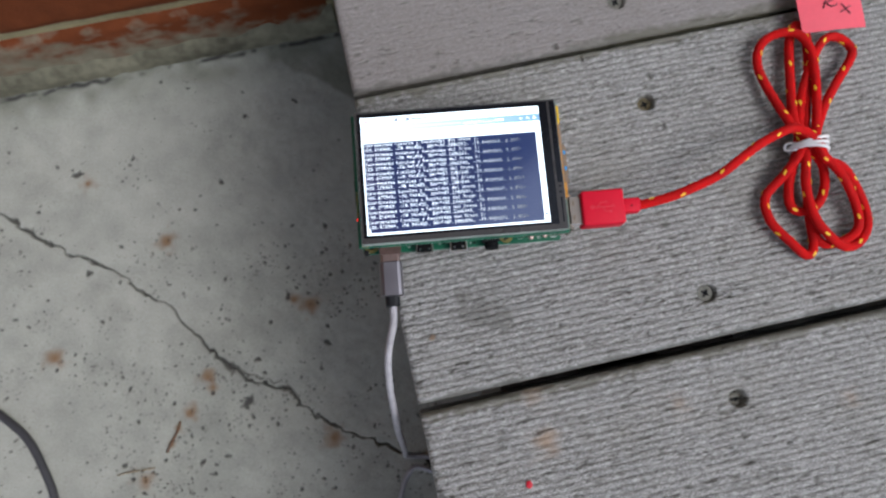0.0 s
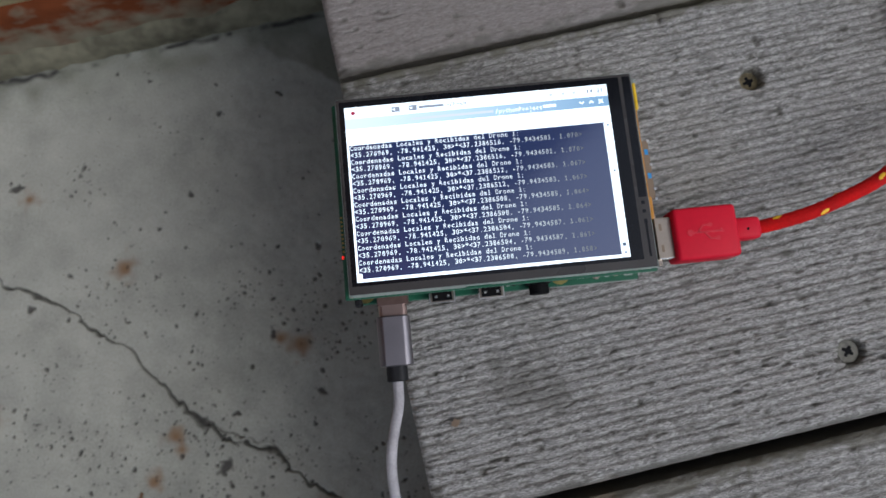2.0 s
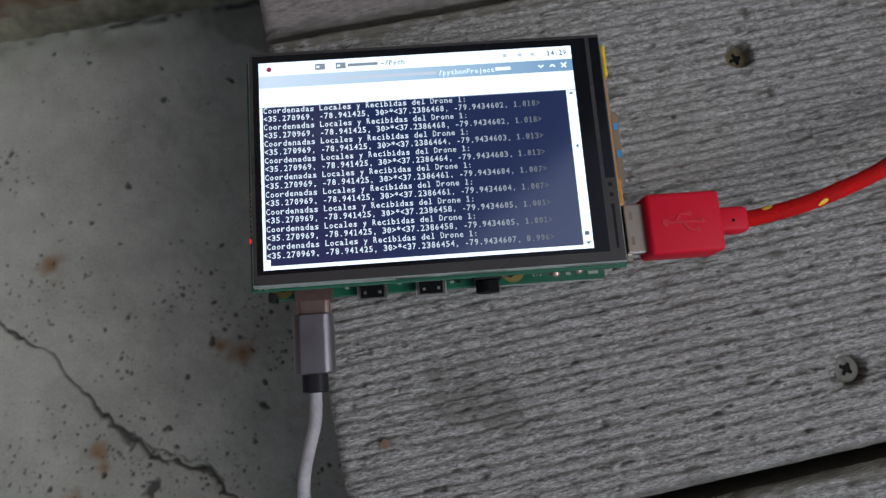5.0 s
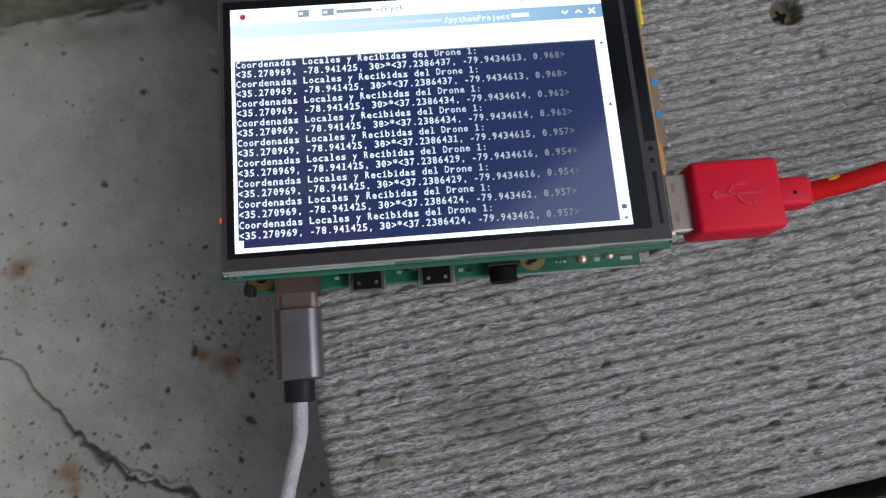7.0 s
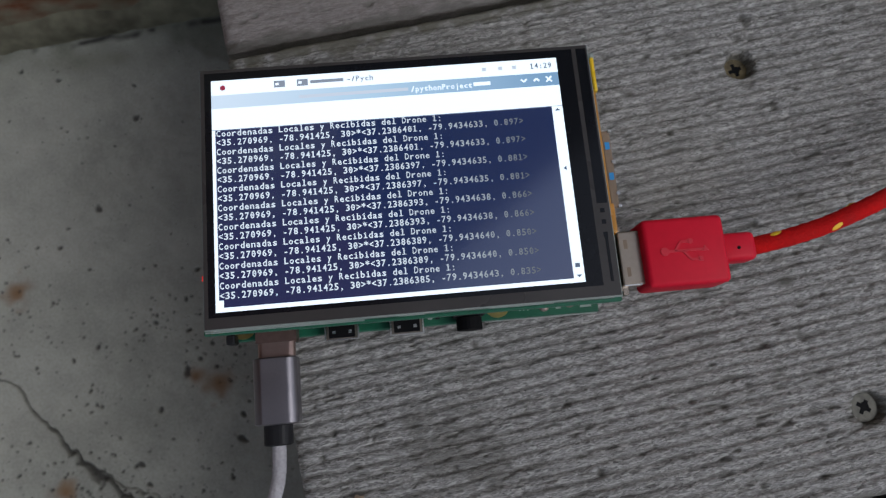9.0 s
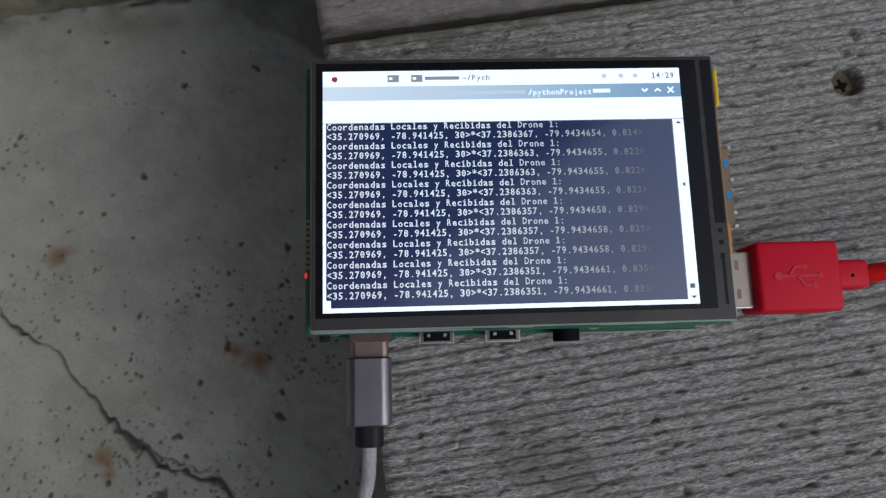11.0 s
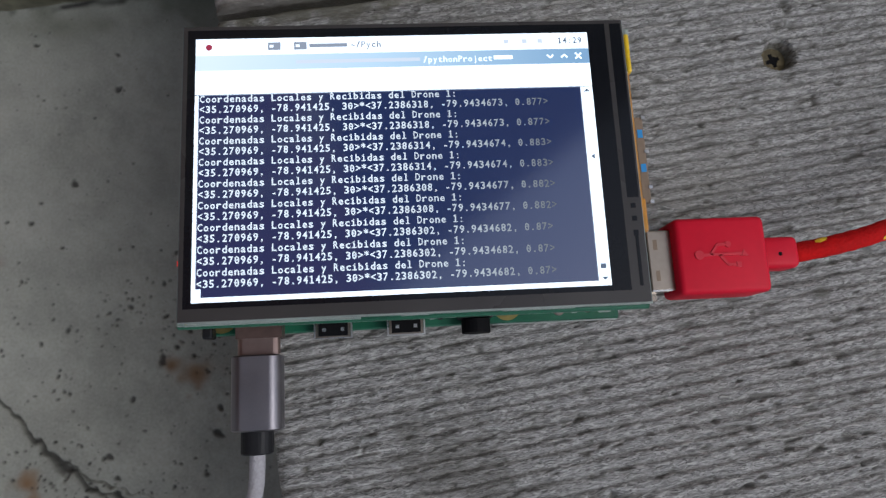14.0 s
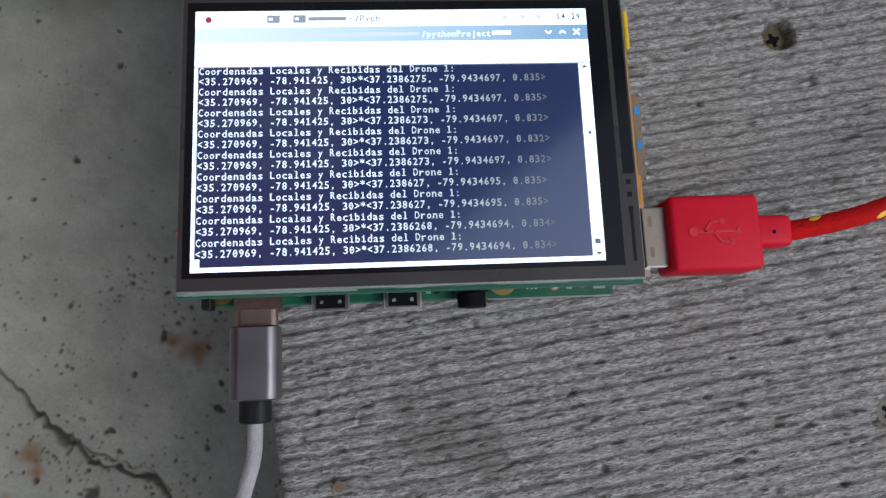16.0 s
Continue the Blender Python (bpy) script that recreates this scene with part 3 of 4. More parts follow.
        knot = np.hypot((U - 0.0889) / 0.0022, (V + 0.0367) / 0.0016)
        dirt_shade = np.maximum(dirt_shade, np.clip(1.4 - knot, 0, 0.85))
        for ku, kv, r in [(0.1787, 0.0140, 0.0024), (-0.0010, -0.0570, 0.0090), (0.008, -0.063, 0.006), (-0.006, -0.050, 0.004)]:
            q = np.hypot((U - ku) / r, (V - kv) / r * 1.2) * (1 + 0.6 * vnoise(U, V, 0.004, 0.0015, 63))
            dirt_shade = np.maximum(dirt_shade, np.clip(1.25 - q, 0, 0.55 if r > 0.003 else 0.8))
        for ku, kv, r, deep in DECK_RUST:
            q = np.hypot(U - ku, V - kv) / r * (1 + 0.5 * vnoise(U, V, 0.006, 0.002, 64))
            rust = np.maximum(rust, deep * np.exp(-1.6 * q * q))
        ob = grid_mesh("deck_plank", us, vs, Z, WOOD, {"dirt_shade": dirt_shade, "rust": rust, "moss_tint": moss_tint, "rough_cut": np.full_like(U, cut)}, -0.030)
        ob.matrix_world = pose(0, 0, 0, 0, 0, TURN)
        tagged(ob, "weathered grey ribbed deck plank with sawn end" + (", the device on it" if number == 1 else ""), "deck plank", "deck planks")
    rimj = part("deck_framing", joined(box(0.004, 0.042, -0.51, 0.468, FLOOR, -0.0305), box(0.08, 0.118, -0.51, 0.468, FLOOR, -0.0305), box(0.5, 0.538, -0.51, 0.468, FLOOR, -0.0305)), DARKWOOD)
    rimj.matrix_world = pose(0, 0, 0, 0, 0, TURN)
    tagged(rimj, "dark joists under the deck planks", "deck framing", kind="structure")


def build_screw(u, v, r, kind):
    x, y = CA * u - SA * v, SA * u + CA * v
    screw = new("deck_screw", None)
    screw.matrix_world = pose(x, y, -0.0036, 0, 0, 20 + 37 * kind)
    tagged(screw, "corroded countersunk screw sunk in the plank" if kind == 1 else "dirt-filled screw hole with a sunken screw", "screw", "deck screws")
    z = (0.0003, 0.0014, -0.0004)[kind]
    arm, thick = (0.0014, 0.0004) if kind == 2 else (0.0018, 0.0005)
    head = part("head", cyl(0, 0, -0.002, z, r * 0.95, 24, bevel=0.0003), (RUSTY, GREYHEAD, DARKHEAD)[kind], screw)
    part("cross_slot", joined(box(-arm, arm, -thick, thick, z - 0.001, z + 0.00005), box(-thick, thick, -arm, arm, z - 0.001, z + 0.00007), cyl(0.0002, -0.0001, z - 0.001, z + 0.00009, 2.2 * thick, 10)), INSIDE, head)


build_deck()
for s in SCREWS:
    build_screw(*s)

# ---- single-board computer with its display ----
device = new("single_board_computer", None)
tagged(device, "bare green computer board under a lit touch display", "computer")


def build_board():
    b = joined(box(-0.0405, 0.0445, -0.0285, 0.0275, 0.0046, 0.0060, 0.0003, 1))
    board = part("main_board", b, PCB, device, "green main circuit board")
    for x, y in ((-0.0370, -0.0250), (0.0210, -0.0250), (-0.0370, 0.0240), (0.0210, 0.0240)):
        ring = bmesh.new()
        bmesh.ops.create_circle(ring, segments=24, radius=0.0030, matrix=Matrix.Translation((x, y, 0.00605)))
        inner = bmesh.ops.extrude_edge_only(ring, edges=ring.edges[:])
        for v in (e for e in inner["geom"] if isinstance(e, bmesh.types.BMVert)):
            v.co = Vector((x, y, 0.00605)) + (v.co - Vector((x, y, 0.00605))) * 0.45
        part("mounting_hole", ring, COPPER, board, "gold mounting hole ring")
        part("hole", cyl(x, y, 0.0044, 0.00602, 0.00134, 16), INSIDE, board)
    for x, y in ((0.0318, -0.0262), (0.0378, -0.0258)):
        bm = bmesh.new()
        bmesh.ops.create_uvsphere(bm, u_segments=14, v_segments=8, radius=0.0013, matrix=Matrix.Translation((x, y, 0.0060)) @ Matrix.Diagonal((1, 1, 0.6, 1)))
        part("solder_joint", bm, PINKMETAL, board, "coppery pink solder joint", True)
    for k in range(3):
        part("test_pad", cyl(0.0262 + k * 0.0009, -0.0266, 0.0058, 0.0061, 0.00028, 10), SOLDER, board)
    part("edge_line", box(0.0180, 0.0440, -0.02875, -0.02852, 0.0047, 0.0059), CLEAR, board, "pale cut edge of the board")
    part("silk_bar", box(0.0345, 0.0357, -0.0271, -0.0263, 0.0060, 0.00606), CLEAR, board)
    part("silk_bar", box(0.0402, 0.0428, -0.0272, -0.0264, 0.0060, 0.00606), CLEAR, board)
    rng = random.Random(3)
    for k in range(26):
        x = -0.0215 + k * 0.00165
        if abs(x + 0.0145) < 0.0046 or abs(x) < 0.0046 or abs(x - 0.014) < 0.0046:
            continue
        y = -0.0266 + rng.uniform(-0.0006, 0.0012)
        part("chip", box(x, x + 0.0010, y, y + 0.0006, 0.0060, 0.0065), BLACK if k % 2 else CLEAR, board)
    for k in range(20):
        for row in (0, 1):
            part("solder_pin", cyl(-0.0334 + k * 0.00254, 0.0228 + row * 0.00254, 0.0004 if k in (0, 19) else 0.0028, 0.0047, 0.0006, 8), SOLDER, board)
    for x, y in ((-0.005, -0.0235), (0.0375, -0.0225), (0.0375, -0.0165), (-0.02, -0.0235), (0.0375, 0.012)):
        part("solder_pin", cyl(x, y, 0.0004, 0.0047, 0.0007, 8), SOLDER, board)
    part("memory_card", box(-0.0428, -0.028, -0.0060, 0.0050, 0.0030, 0.0040, 0.0003), BLACK, board, "black memory card sticking out")
    part("pin_header", box(-0.0345, 0.0170, 0.0222, 0.0272, 0.0061, 0.0204, 0.0003), BLACK, board)
    part("led", box(-0.0411, -0.0404, -0.0168, -0.0158, 0.0206, 0.0219), LED, board, "lit red indicator")
    # front connectors
    for x in (-0.0145, 0.0000):
        shell = part("video_socket", rim2(x - 0.0034, x + 0.0034, -0.0300, -0.0228, 0.0061, 0.0092), STEEL, board, "small metal video socket")
        part("tongue", box(x - 0.0030, x + 0.0030, -0.0293, -0.0230, 0.0066, 0.0088), INSIDE, shell)
        # Black plate stands for the dark display board mirrored in the socket's top.
        part("dark_reflection", box(x - 0.0029, x + 0.0029, -0.0297, -0.0230, 0.0092, 0.0093), INSIDE, shell)
        for dx in (-0.0018, 0.0018):
            part("spring", box(x + dx - 0.0003, x + dx + 0.0004, -0.0288, -0.0281, 0.0093, 0.0095), SOLDER, shell)
        part("lip", joined(box(x - 0.0036, x + 0.0036, -0.03025, -0.0300, 0.0086, 0.0094), box(x - 0.0038, x - 0.0035, -0.0302, -0.0230, 0.0088, 0.0094), box(x + 0.0035, x + 0.0038, -0.0302, -0.0230, 0.0088, 0.0094)), SOLDER, shell, "bright metal lip")
    jack = part("audio_jack", box(0.0105, 0.0175, -0.0275, -0.0160, 0.0061, 0.0121, 0.0003), BLACK, board, "black round audio jack")
    bm = cyl(0, 0, -0.0014, 0.0014, 0.0029, 24, bevel=0.0001)
    bmesh.ops.transform(bm, matrix=Matrix.Translation((0.0140, -0.0291, 0.0091)) @ Matrix.Rotation(radians(90), 4, "X"), verts=bm.verts)
    part("collar", bm, INSIDE, jack)
    part("standoff", box(-0.0400, -0.0380, -0.0292, -0.0270, 0.0061, 0.0096, 0.0004), BLACK, board, "small black standoff")
    part("power_socket", rim2(-0.0335, -0.0245, -0.0295, -0.0222, 0.0061, 0.0096), REFLECTTIN, board, "metal power socket with a reddish reflection in its colour")
    # side connectors: two double sockets and the network socket
    for y in (-0.0195, -0.0015):
        sock = part("data_socket", box(0.0280, 0.0465, y - 0.0066, y + 0.0066, 0.0061, 0.0202, 0.0004), STEEL, board, "metal double data socket")
        part("lip", rim_side(0.0465, 0.0476, y - 0.0074, y + 0.0074, 0.0060, 0.0200, 0.0009), STEEL, sock)
        part("opening", box(0.0462, 0.0468, y - 0.0060, y + 0.0060, 0.0070, 0.0192), INSIDE, sock)
        part("spring_slot", box(0.0395, 0.0430, y - 0.0040, y - 0.0030, 0.02015, 0.02025), INSIDE, sock)
    part("network_socket", box(0.0260, 0.0470, 0.0093, 0.0253, 0.0061, 0.0196, 0.0004), STEEL, board, "metal network socket")


def rim2(x0, x1, y0, y1, z0, z1):
    t = 0.0004
    return joined(box(x0, x1, y0, y1, z1 - t, z1), box(x0, x1, y0, y1, z0, z0 + t), box(x0, x0 + t, y0, y1, z0 + t, z1 - t), box(x1 - t, x1, y0, y1, z0 + t, z1 - t))


def rim_side(x0, x1, y0, y1, z0, z1, w):
    return joined(box(x0, x1, y0, y0 + w, z0, z1), box(x0, x1, y1 - w, y1, z0, z1), box(x0, x1, y0 + w, y1 - w, z0, z0 + w), box(x0, x1, y0 + w, y1 - w, z1 - w, z1))


W, H = 0.0367, 0.0245
TOP = 0.0280


def glyphs(chars):
    """Flat outlines of the built-in font's letters, one cell wide and with capitals one unit high."""
    out = {}
    for ch in chars:
        cu = bpy.data.curves.new("letter", "FONT")
        cu.body, cu.resolution_u, cu.fill_mode, cu.offset = ch, 2, "FRONT", 0.017
        ob = bpy.data.objects.new("letter", cu)
        scene.collection.objects.link(ob)
        me = ob.evaluated_get(bpy.context.evaluated_depsgraph_get()).to_mesh()
        vs = [tuple(v.co) for v in me.vertices]
        fs = [tuple(p.vertices) for p in me.polygons]
        bpy.data.objects.remove(ob)
        bpy.data.curves.remove(cu)
        out[ch] = (vs, fs)
    cap = max(v[1] for v in out["C"][0]) if "C" in out else 0.7
    cells = {}
    for ch, (vs, fs) in out.items():
        x0, x1 = min(v[0] for v in vs), max(v[0] for v in vs)
        k = min(1.0 / cap, 0.64 / max(x1 - x0, 1e-6)) if ch not in ".,:*-" else 1.0 / cap
        if ch not in ".,:*-1lij":
            k = 0.60 / (x1 - x0)
        y0, y1 = (min(v[1] for v in vs), max(v[1] for v in vs)) if ch in "RLDP" else (0.0, cap)
        cells[ch] = ([((v[0] - (x0 + x1) / 2) * k + 0.38, (v[1] - y0) / (y1 - y0)) for v in vs], fs)
    # a typewriter face: feet and flags on the narrow letters, a dot in the nought
    extra = {"1": [(-0.29, -0.085, 0, 0.12), (0.085, 0.29, 0, 0.12), (-0.26, -0.085, 0.78, 0.91)], "l": [(-0.28, -0.085, 0, 0.12), (0.085, 0.28, 0, 0.12), (-0.24, -0.085, 0.90, 1.02)],
             "i": [(-0.28, -0.085, 0, 0.12), (0.085, 0.28, 0, 0.12), (-0.24, -0.085, 0.62, 0.74)], "0": [(-0.07, 0.07, 0.40, 0.60)]}
    for ch, bars in extra.items():
        if ch in cells:
            vs, fs = cells[ch]
            for a, b, c, d in bars:
                n0 = len(vs)
                vs += [(0.38 + a, c), (0.38 + b, c), (0.38 + b, d), (0.38 + a, d)]
                fs.append((n0, n0 + 1, n0 + 2, n0 + 3))
    return cells


LETTERS = glyphs(sorted(set("Coordenadas Locales y Recibidas del Drone 1:<35.270969, -78.941425, 30>*<0123456789>~/pythonProject") - {" "}))
CELL, CAP, PITCH, FIRST = 0.00107, 0.00137, 0.0020, 0.01215


def lettering(lines, size=1.0):
    """Vertices and faces of text lines: (text, x, y) each."""
    verts, faces = [], []
    for text, x, y in lines:
        for k, ch in enumerate(text):
            if ch == " ":
                continue
            vs, fs = LETTERS[ch]
            base = len(verts)
            verts += [(x + size * (k * CELL + vx * CAP), y + size * vy * CAP, 0.0) for vx, vy in vs]
            faces += [tuple(base + i for i in f) for f in fs]
    return verts, faces


def build_display():
    lcd = part("display_board", box(-0.0410, 0.0455, -0.0283, 0.0280, 0.0205, 0.0219, 0.0003, 1), PCB, device, "green display circuit board")
    for x in (-0.0395, -0.0380):
        part("pad", box(x, x + 0.0009, -0.0279, -0.0272, 0.0219, 0.0220), COPPER, lcd)
    for k in range(9):
        y = -0.0150 + k * 0.0012
        part("pad", box(-0.0408, -0.0402, y, y + 0.0006, 0.0219, 0.0220), COPPER, lcd)
    panel = part("display_panel", box(-0.0390, 0.0437, -0.0276, 0.0270, 0.0220, 0.0272, 0.0004), FRAME, device, "thin display panel in a tin frame")
    part("film_edge", rim(-0.0392, 0.0439, -0.0280, 0.0272, 0.0016, 0.02722, 0.02745), CLEAR, panel, "milky edge of the touch film")
    part("film_lip", box(-0.0391, -0.0080, -0.02832, -0.02805, 0.0262, 0.0270), CLEAR, panel, "pale lower lip of the film")
    for x0, x1 in ((-0.036, -0.029), (-0.001, 0.004), (0.017, 0.030)):
        part("tab", box(x0, x1, -0.0281, -0.0276, 0.0262, 0.0270), CLEAR, panel)
    part("terminal_pane", box(-0.0366, 0.0366, -0.0244, 0.0244, 0.0273, 0.02760), UI_DARK, panel, "dark lit terminal window")
    # the picture's bright parts lie over the terminal's text
    hi = 0.02790
    for x0, x1, y0, y1 in ((-W - 0.0014, 0.0402, H, 0.0262), (-W - 0.0014, -W, -H, H), (W, 0.0402, -H, H), (-W - 0.0014, 0.0402, -0.0255, -H)):
        part("black_border", box(x0, x1, y0, y1, 0.0275, TOP), GLASSBLACK, panel, "black printed border")
    for x0, x1, y0, y1 in ((-0.0389, 0.0436, 0.0262, 0.0269), (-0.0389, -W - 0.0014, -0.0277, 0.0262), (-W - 0.0014, 0.0436, -0.0277, -0.0255), (0.0402, 0.0411, -0.0255, 0.0262),
                           (0.0411, 0.0436, -0.0255, -0.0085), (0.0433, 0.0436, -0.0085, 0.0262)):
        part("touch_film", box(x0, x1, y0, y1, 0.0275, TOP), FILM, panel, "grey touch film rim")
    part("black_strip", box(0.0411, 0.0433, -0.0085, 0.0262, 0.0275, TOP), GLASSBLACK, panel)
    for y0, y1 in ((-0.0105, -0.0096), (-0.0129, -0.0120), (-0.0157, -0.0146)):
        part("film_slot", box(0.0416, 0.0425, y0, y1, TOP, TOP + 0.00005), GLASSBLACK, panel)
    part("film_slot", box(0.0418, 0.0424, -0.0248, -0.0157, TOP, TOP + 0.00005), GLASSBLACK, panel)
    part("task_bar", box(-W, W, 0.0212, H, 0.0277, hi), UI_WHITE, panel, "white task bar")
    part("title_bar", box(-W, W, 0.0182, 0.0212, 0.0277, hi), title_material(), panel, "pale blue title bar")
    part("menu_bar", box(-W, W, 0.0136, 0.0182, 0.0277, hi), UI_WHITE, panel, "white menu bar")
    part("window_edge", joined(box(-W, -0.0361, -0.0236, 0.0134, 0.0277, hi), box(-W, W, -H, -0.0236, 0.0277, hi)), UI_WHITE, panel)
    scroll = part("scroll_bar", box(0.0345, W, -0.0236, 0.0134, 0.0277, hi), UI_WHITE, panel, "white scroll bar")
    part("thumb", box(0.0350, 0.0360, -0.0214, -0.0205, hi, hi + 0.00003), UI_GREY, scroll)
    for y, s in ((0.0124, 1), (-0.0229, -1)):
        me = mesh_of("arrow", [(0.0350, y, hi + 0.00003), (0.0362, y, hi + 0.00003), (0.0356, y + s * 0.0006, hi + 0.00003)], [(0, 1, 2) if s > 0 else (0, 2, 1)], UI_GREY)
        new("arrow", me).parent = scroll
    me = mesh_of("pointer", [(0.0352, -0.0004, hi + 0.00004), (0.0359, -0.0009, hi + 0.00004), (0.0359, 0.0001, hi + 0.00004)], [(0, 1, 2)], UI_GREY)
    new("pointer", me).parent = panel
    part("cursor", box(-0.0361, -0.0352, -0.0237, -0.0221, 0.0276, 0.02775), UI_WHITE, panel)
    z = hi + 0.00004
    # icons and words on the bars
    bm = bmesh.new()
    bmesh.ops.create_circle(bm, cap_ends=True, segments=14, radius=0.0006, matrix=Matrix.Translation((-0.0343, 0.0228, z)))
    part("menu_icon", bm, UI_RED, panel, "small red round icon")
    for x in (-0.0236, -0.0188):
        icon = part("window_icon", box(x, x + 0.0023, 0.0221, 0.0236, hi, z), UI_MID, panel)
        part("prompt", box(x + 0.0003, x + 0.0010, 0.0226, 0.0231, z, z + 0.00003), UI_WHITE, icon)
    part("word_bar", box(-0.0160, -0.0090, 0.0225, 0.0232, hi, z), UI_MID, panel)
    wv, wf = lettering([("~/Pych", -0.0084, 0.0223)], 0.9)
    new("task_text", mesh_of("task_text", [(x, y, z) for x, y, _ in wv], wf, UI_MID)).parent = panel
    clock_v, clock_f = lettering([("14:29", 0.0308, 0.0223)], 0.9)
    ob = new("clock_text", mesh_of("clock_text", [(x, y, z) for x, y, _ in clock_v], clock_f, UI_GREY))
    ob.parent = panel
    for x in (0.0205, 0.0240, 0.0270):
        part("tray_icon", box(x, x + 0.0009, 0.0225, 0.0233, hi, z), UI_PALE, panel)
    tv, tf = lettering([("/pythonProject", 0.0050, 0.0190)], 0.88)
    ob = new("title_text", mesh_of("title_text", [(x, y, z) for x, y, _ in tv], tf, UI_WHITE))
    ob.parent = panel
    part("word_bar", box(-0.0185, 0.0045, 0.0193, 0.0200, hi, z), UI_PALE, panel)
    part("word_bar", box(0.0184, 0.0220, 0.0193, 0.0201, hi, z), UI_WHITE, panel)
    for name, strokes in (("minimise_icon", [(-1, 0.5, 0, -0.5), (0, -0.5, 1, 0.5)]), ("maximise_icon", [(-1, -0.5, 0, 0.5), (0, 0.5, 1, -0.5)]), ("close_icon", [(-1, -1, 1, 1), (-1, 1, 1, -1)])):
        cx = {"minimise_icon": 0.0292, "maximise_icon": 0.0319, "close_icon": 0.0346}[name]
        verts, faces = [], []
        for a, b, c, d in strokes:
            p, q = Vector((cx + a * 0.0006, 0.0197 + b * 0.0006, z)), Vector((cx + c * 0.0006, 0.0197 + d * 0.0006, z))
            s = (q - p).cross(Vector((0, 0, 1))).normalized() * 0.00018
            n0 = len(verts)
            verts += [p - s, p + s, q + s, q - s]
            faces.append((n0, n0 + 1, n0 + 2, n0 + 3))
        new(name, mesh_of(name, verts, faces, UI_WHITE)).parent = panel
    # flat cable at the side
    flex = part("flex_cable", box(0.0439, 0.0446, -0.0110, 0.0185, 0.0222, 0.0266, 0.0003), ORANGE, device, "orange flat cable at the display's edge")
    part("flex_fold", box(0.0441, 0.0451, 0.0165, 0.0245, 0.0228, 0.0272, 0.0004), YELLOW, flex, "bright yellow fold")
    part("flex_tip", box(0.0440, 0.0454, 0.0240, 0.0258, 0.0235, 0.0270, 0.0005), CLEAR, flex)
    part("flex_foot", box(0.0440, 0.0455, -0.0145, -0.0080, 0.0222, 0.0258, 0.0005), ORANGE, flex)
    back = part("flex_tail", box(0.0448, 0.0467, -0.0090, 0.0080, 0.0246, 0.0254, 0.0003), BROWN, flex, "brown tail with blue markings")
    for y in (0.0046, -0.0022):
        part("marking", box(0.0453, 0.0463, y - 0.0008, y + 0.0008, 0.0254, 0.0255), BLUE, back)
    for y in (0.0078, 0.001, -0.006, -0.0088):
        part("contact", box(0.0463, 0.0470, y - 0.0003, y + 0.0003, 0.0251, 0.0257), SOLDER, back)
    return panel


def title_material():
    m, nd, ln, b = nodes_of("lit_title_gradient")
    tc = nd.new("ShaderNodeTexCoord").outputs["Object"]
    sep = nd.new("ShaderNodeSeparateXYZ")
    ln.new(tc, sep.inputs[0])
    r = nd.new("ShaderNodeMapRange")
    r.inputs[1].default_value, r.inputs[2].default_value = -0.034, 0.034
    ln.new(sep.outputs[0], r.inputs[0])
    ln.new(ramp(nd, ln, r.outputs[0], [(0.0, (0.72, 0.84, 0.95)), (0.45, (0.50, 0.68, 0.83)), (1.0, (0.22, 0.38, 0.56))]), b.inputs["Emission Color"])
    b.inputs["Emission Strength"].default_value = 1.4
    b.inputs["Base Color"].default_value = (0.02, 0.02, 0.025, 1)
    b.inputs["Roughness"].default_value = 0.12
    return m


build_board()
panel = build_display()

# ---- lines of the terminal: two lines a message, each message in its turn ----
READ = {28: "496 591 1.055", 30: "493 593 1.052", 32: "489 594 1.049", 34: "486 594 1.043", 36: "481 596 1.039", 39: "478 598 1.035", 68: "429 616 0.954", 70: "424 62 0.957",
        72: "419 623 0.941", 74: "414 626 0.934", 77: "409 628 0.921", 79: "405 631 0.907", 81: "401 633 0.897", 94: "375 649 0.796", 96: "371 652 0.805", 98: "367 654 0.814",
        100: "363 655 0.822", 103: "357 658 0.829", 106: "351 661 0.835", 108: "347 661 0.84", 110: "344 662 0.843", 113: "341 665 0.846", 115: "338 665 0.849", 117: "335 667 0.852",
        120: "331 669 0.855", 122: "327 67 0.858", 124: "323 672 0.868", 127: "318 673 0.877", 129: "314 674 0.883", 131: "308 677 0.882", 133: "302 682 0.87", 136: "295 688 0.863",
        138: "288 693 0.855", 140: "282 695 0.848", 142: "278 697 0.841", 144: "275 697 0.835", 146: "273 697 0.832", 149: "27 695 0.835", 151: "268 694 0.834"}
MESSAGES, RATE, SLOTS = 153, 9.0, 9


def message_words():
    def known(i):
        a, b, c = READ[i].split()
        return (270 if a == "27" else int(a), int(b) if len(b) == 3 else int(b) * 10, float(c))
    keys = sorted(READ)
    words, value = [], None
    for n in range(MESSAGES):
        if n in READ:
            value = READ[n]
        elif n < keys[0]:
            k = (keys[0] - n + 1) // 2
            value = f"{496 + 4 * k} {591 - 2 * k} {1.055 + 0.003 * k:.3f}"
        else:
            lo = max(i for i in keys if i <= n)
            hi = min([i for i in keys if i > n] or [lo])
            if hi - lo > 4 and (n - lo) % 2 == 0:
                f = (n - lo) / (hi - lo)
                a, b = known(lo), known(hi)
                value = f"{round(a[0] + f * (b[0] - a[0]))} {round(a[1] + f * (b[1] - a[1]))} {a[2] + f * (b[2] - a[2]):.3f}"
        words.append(value)
    return words


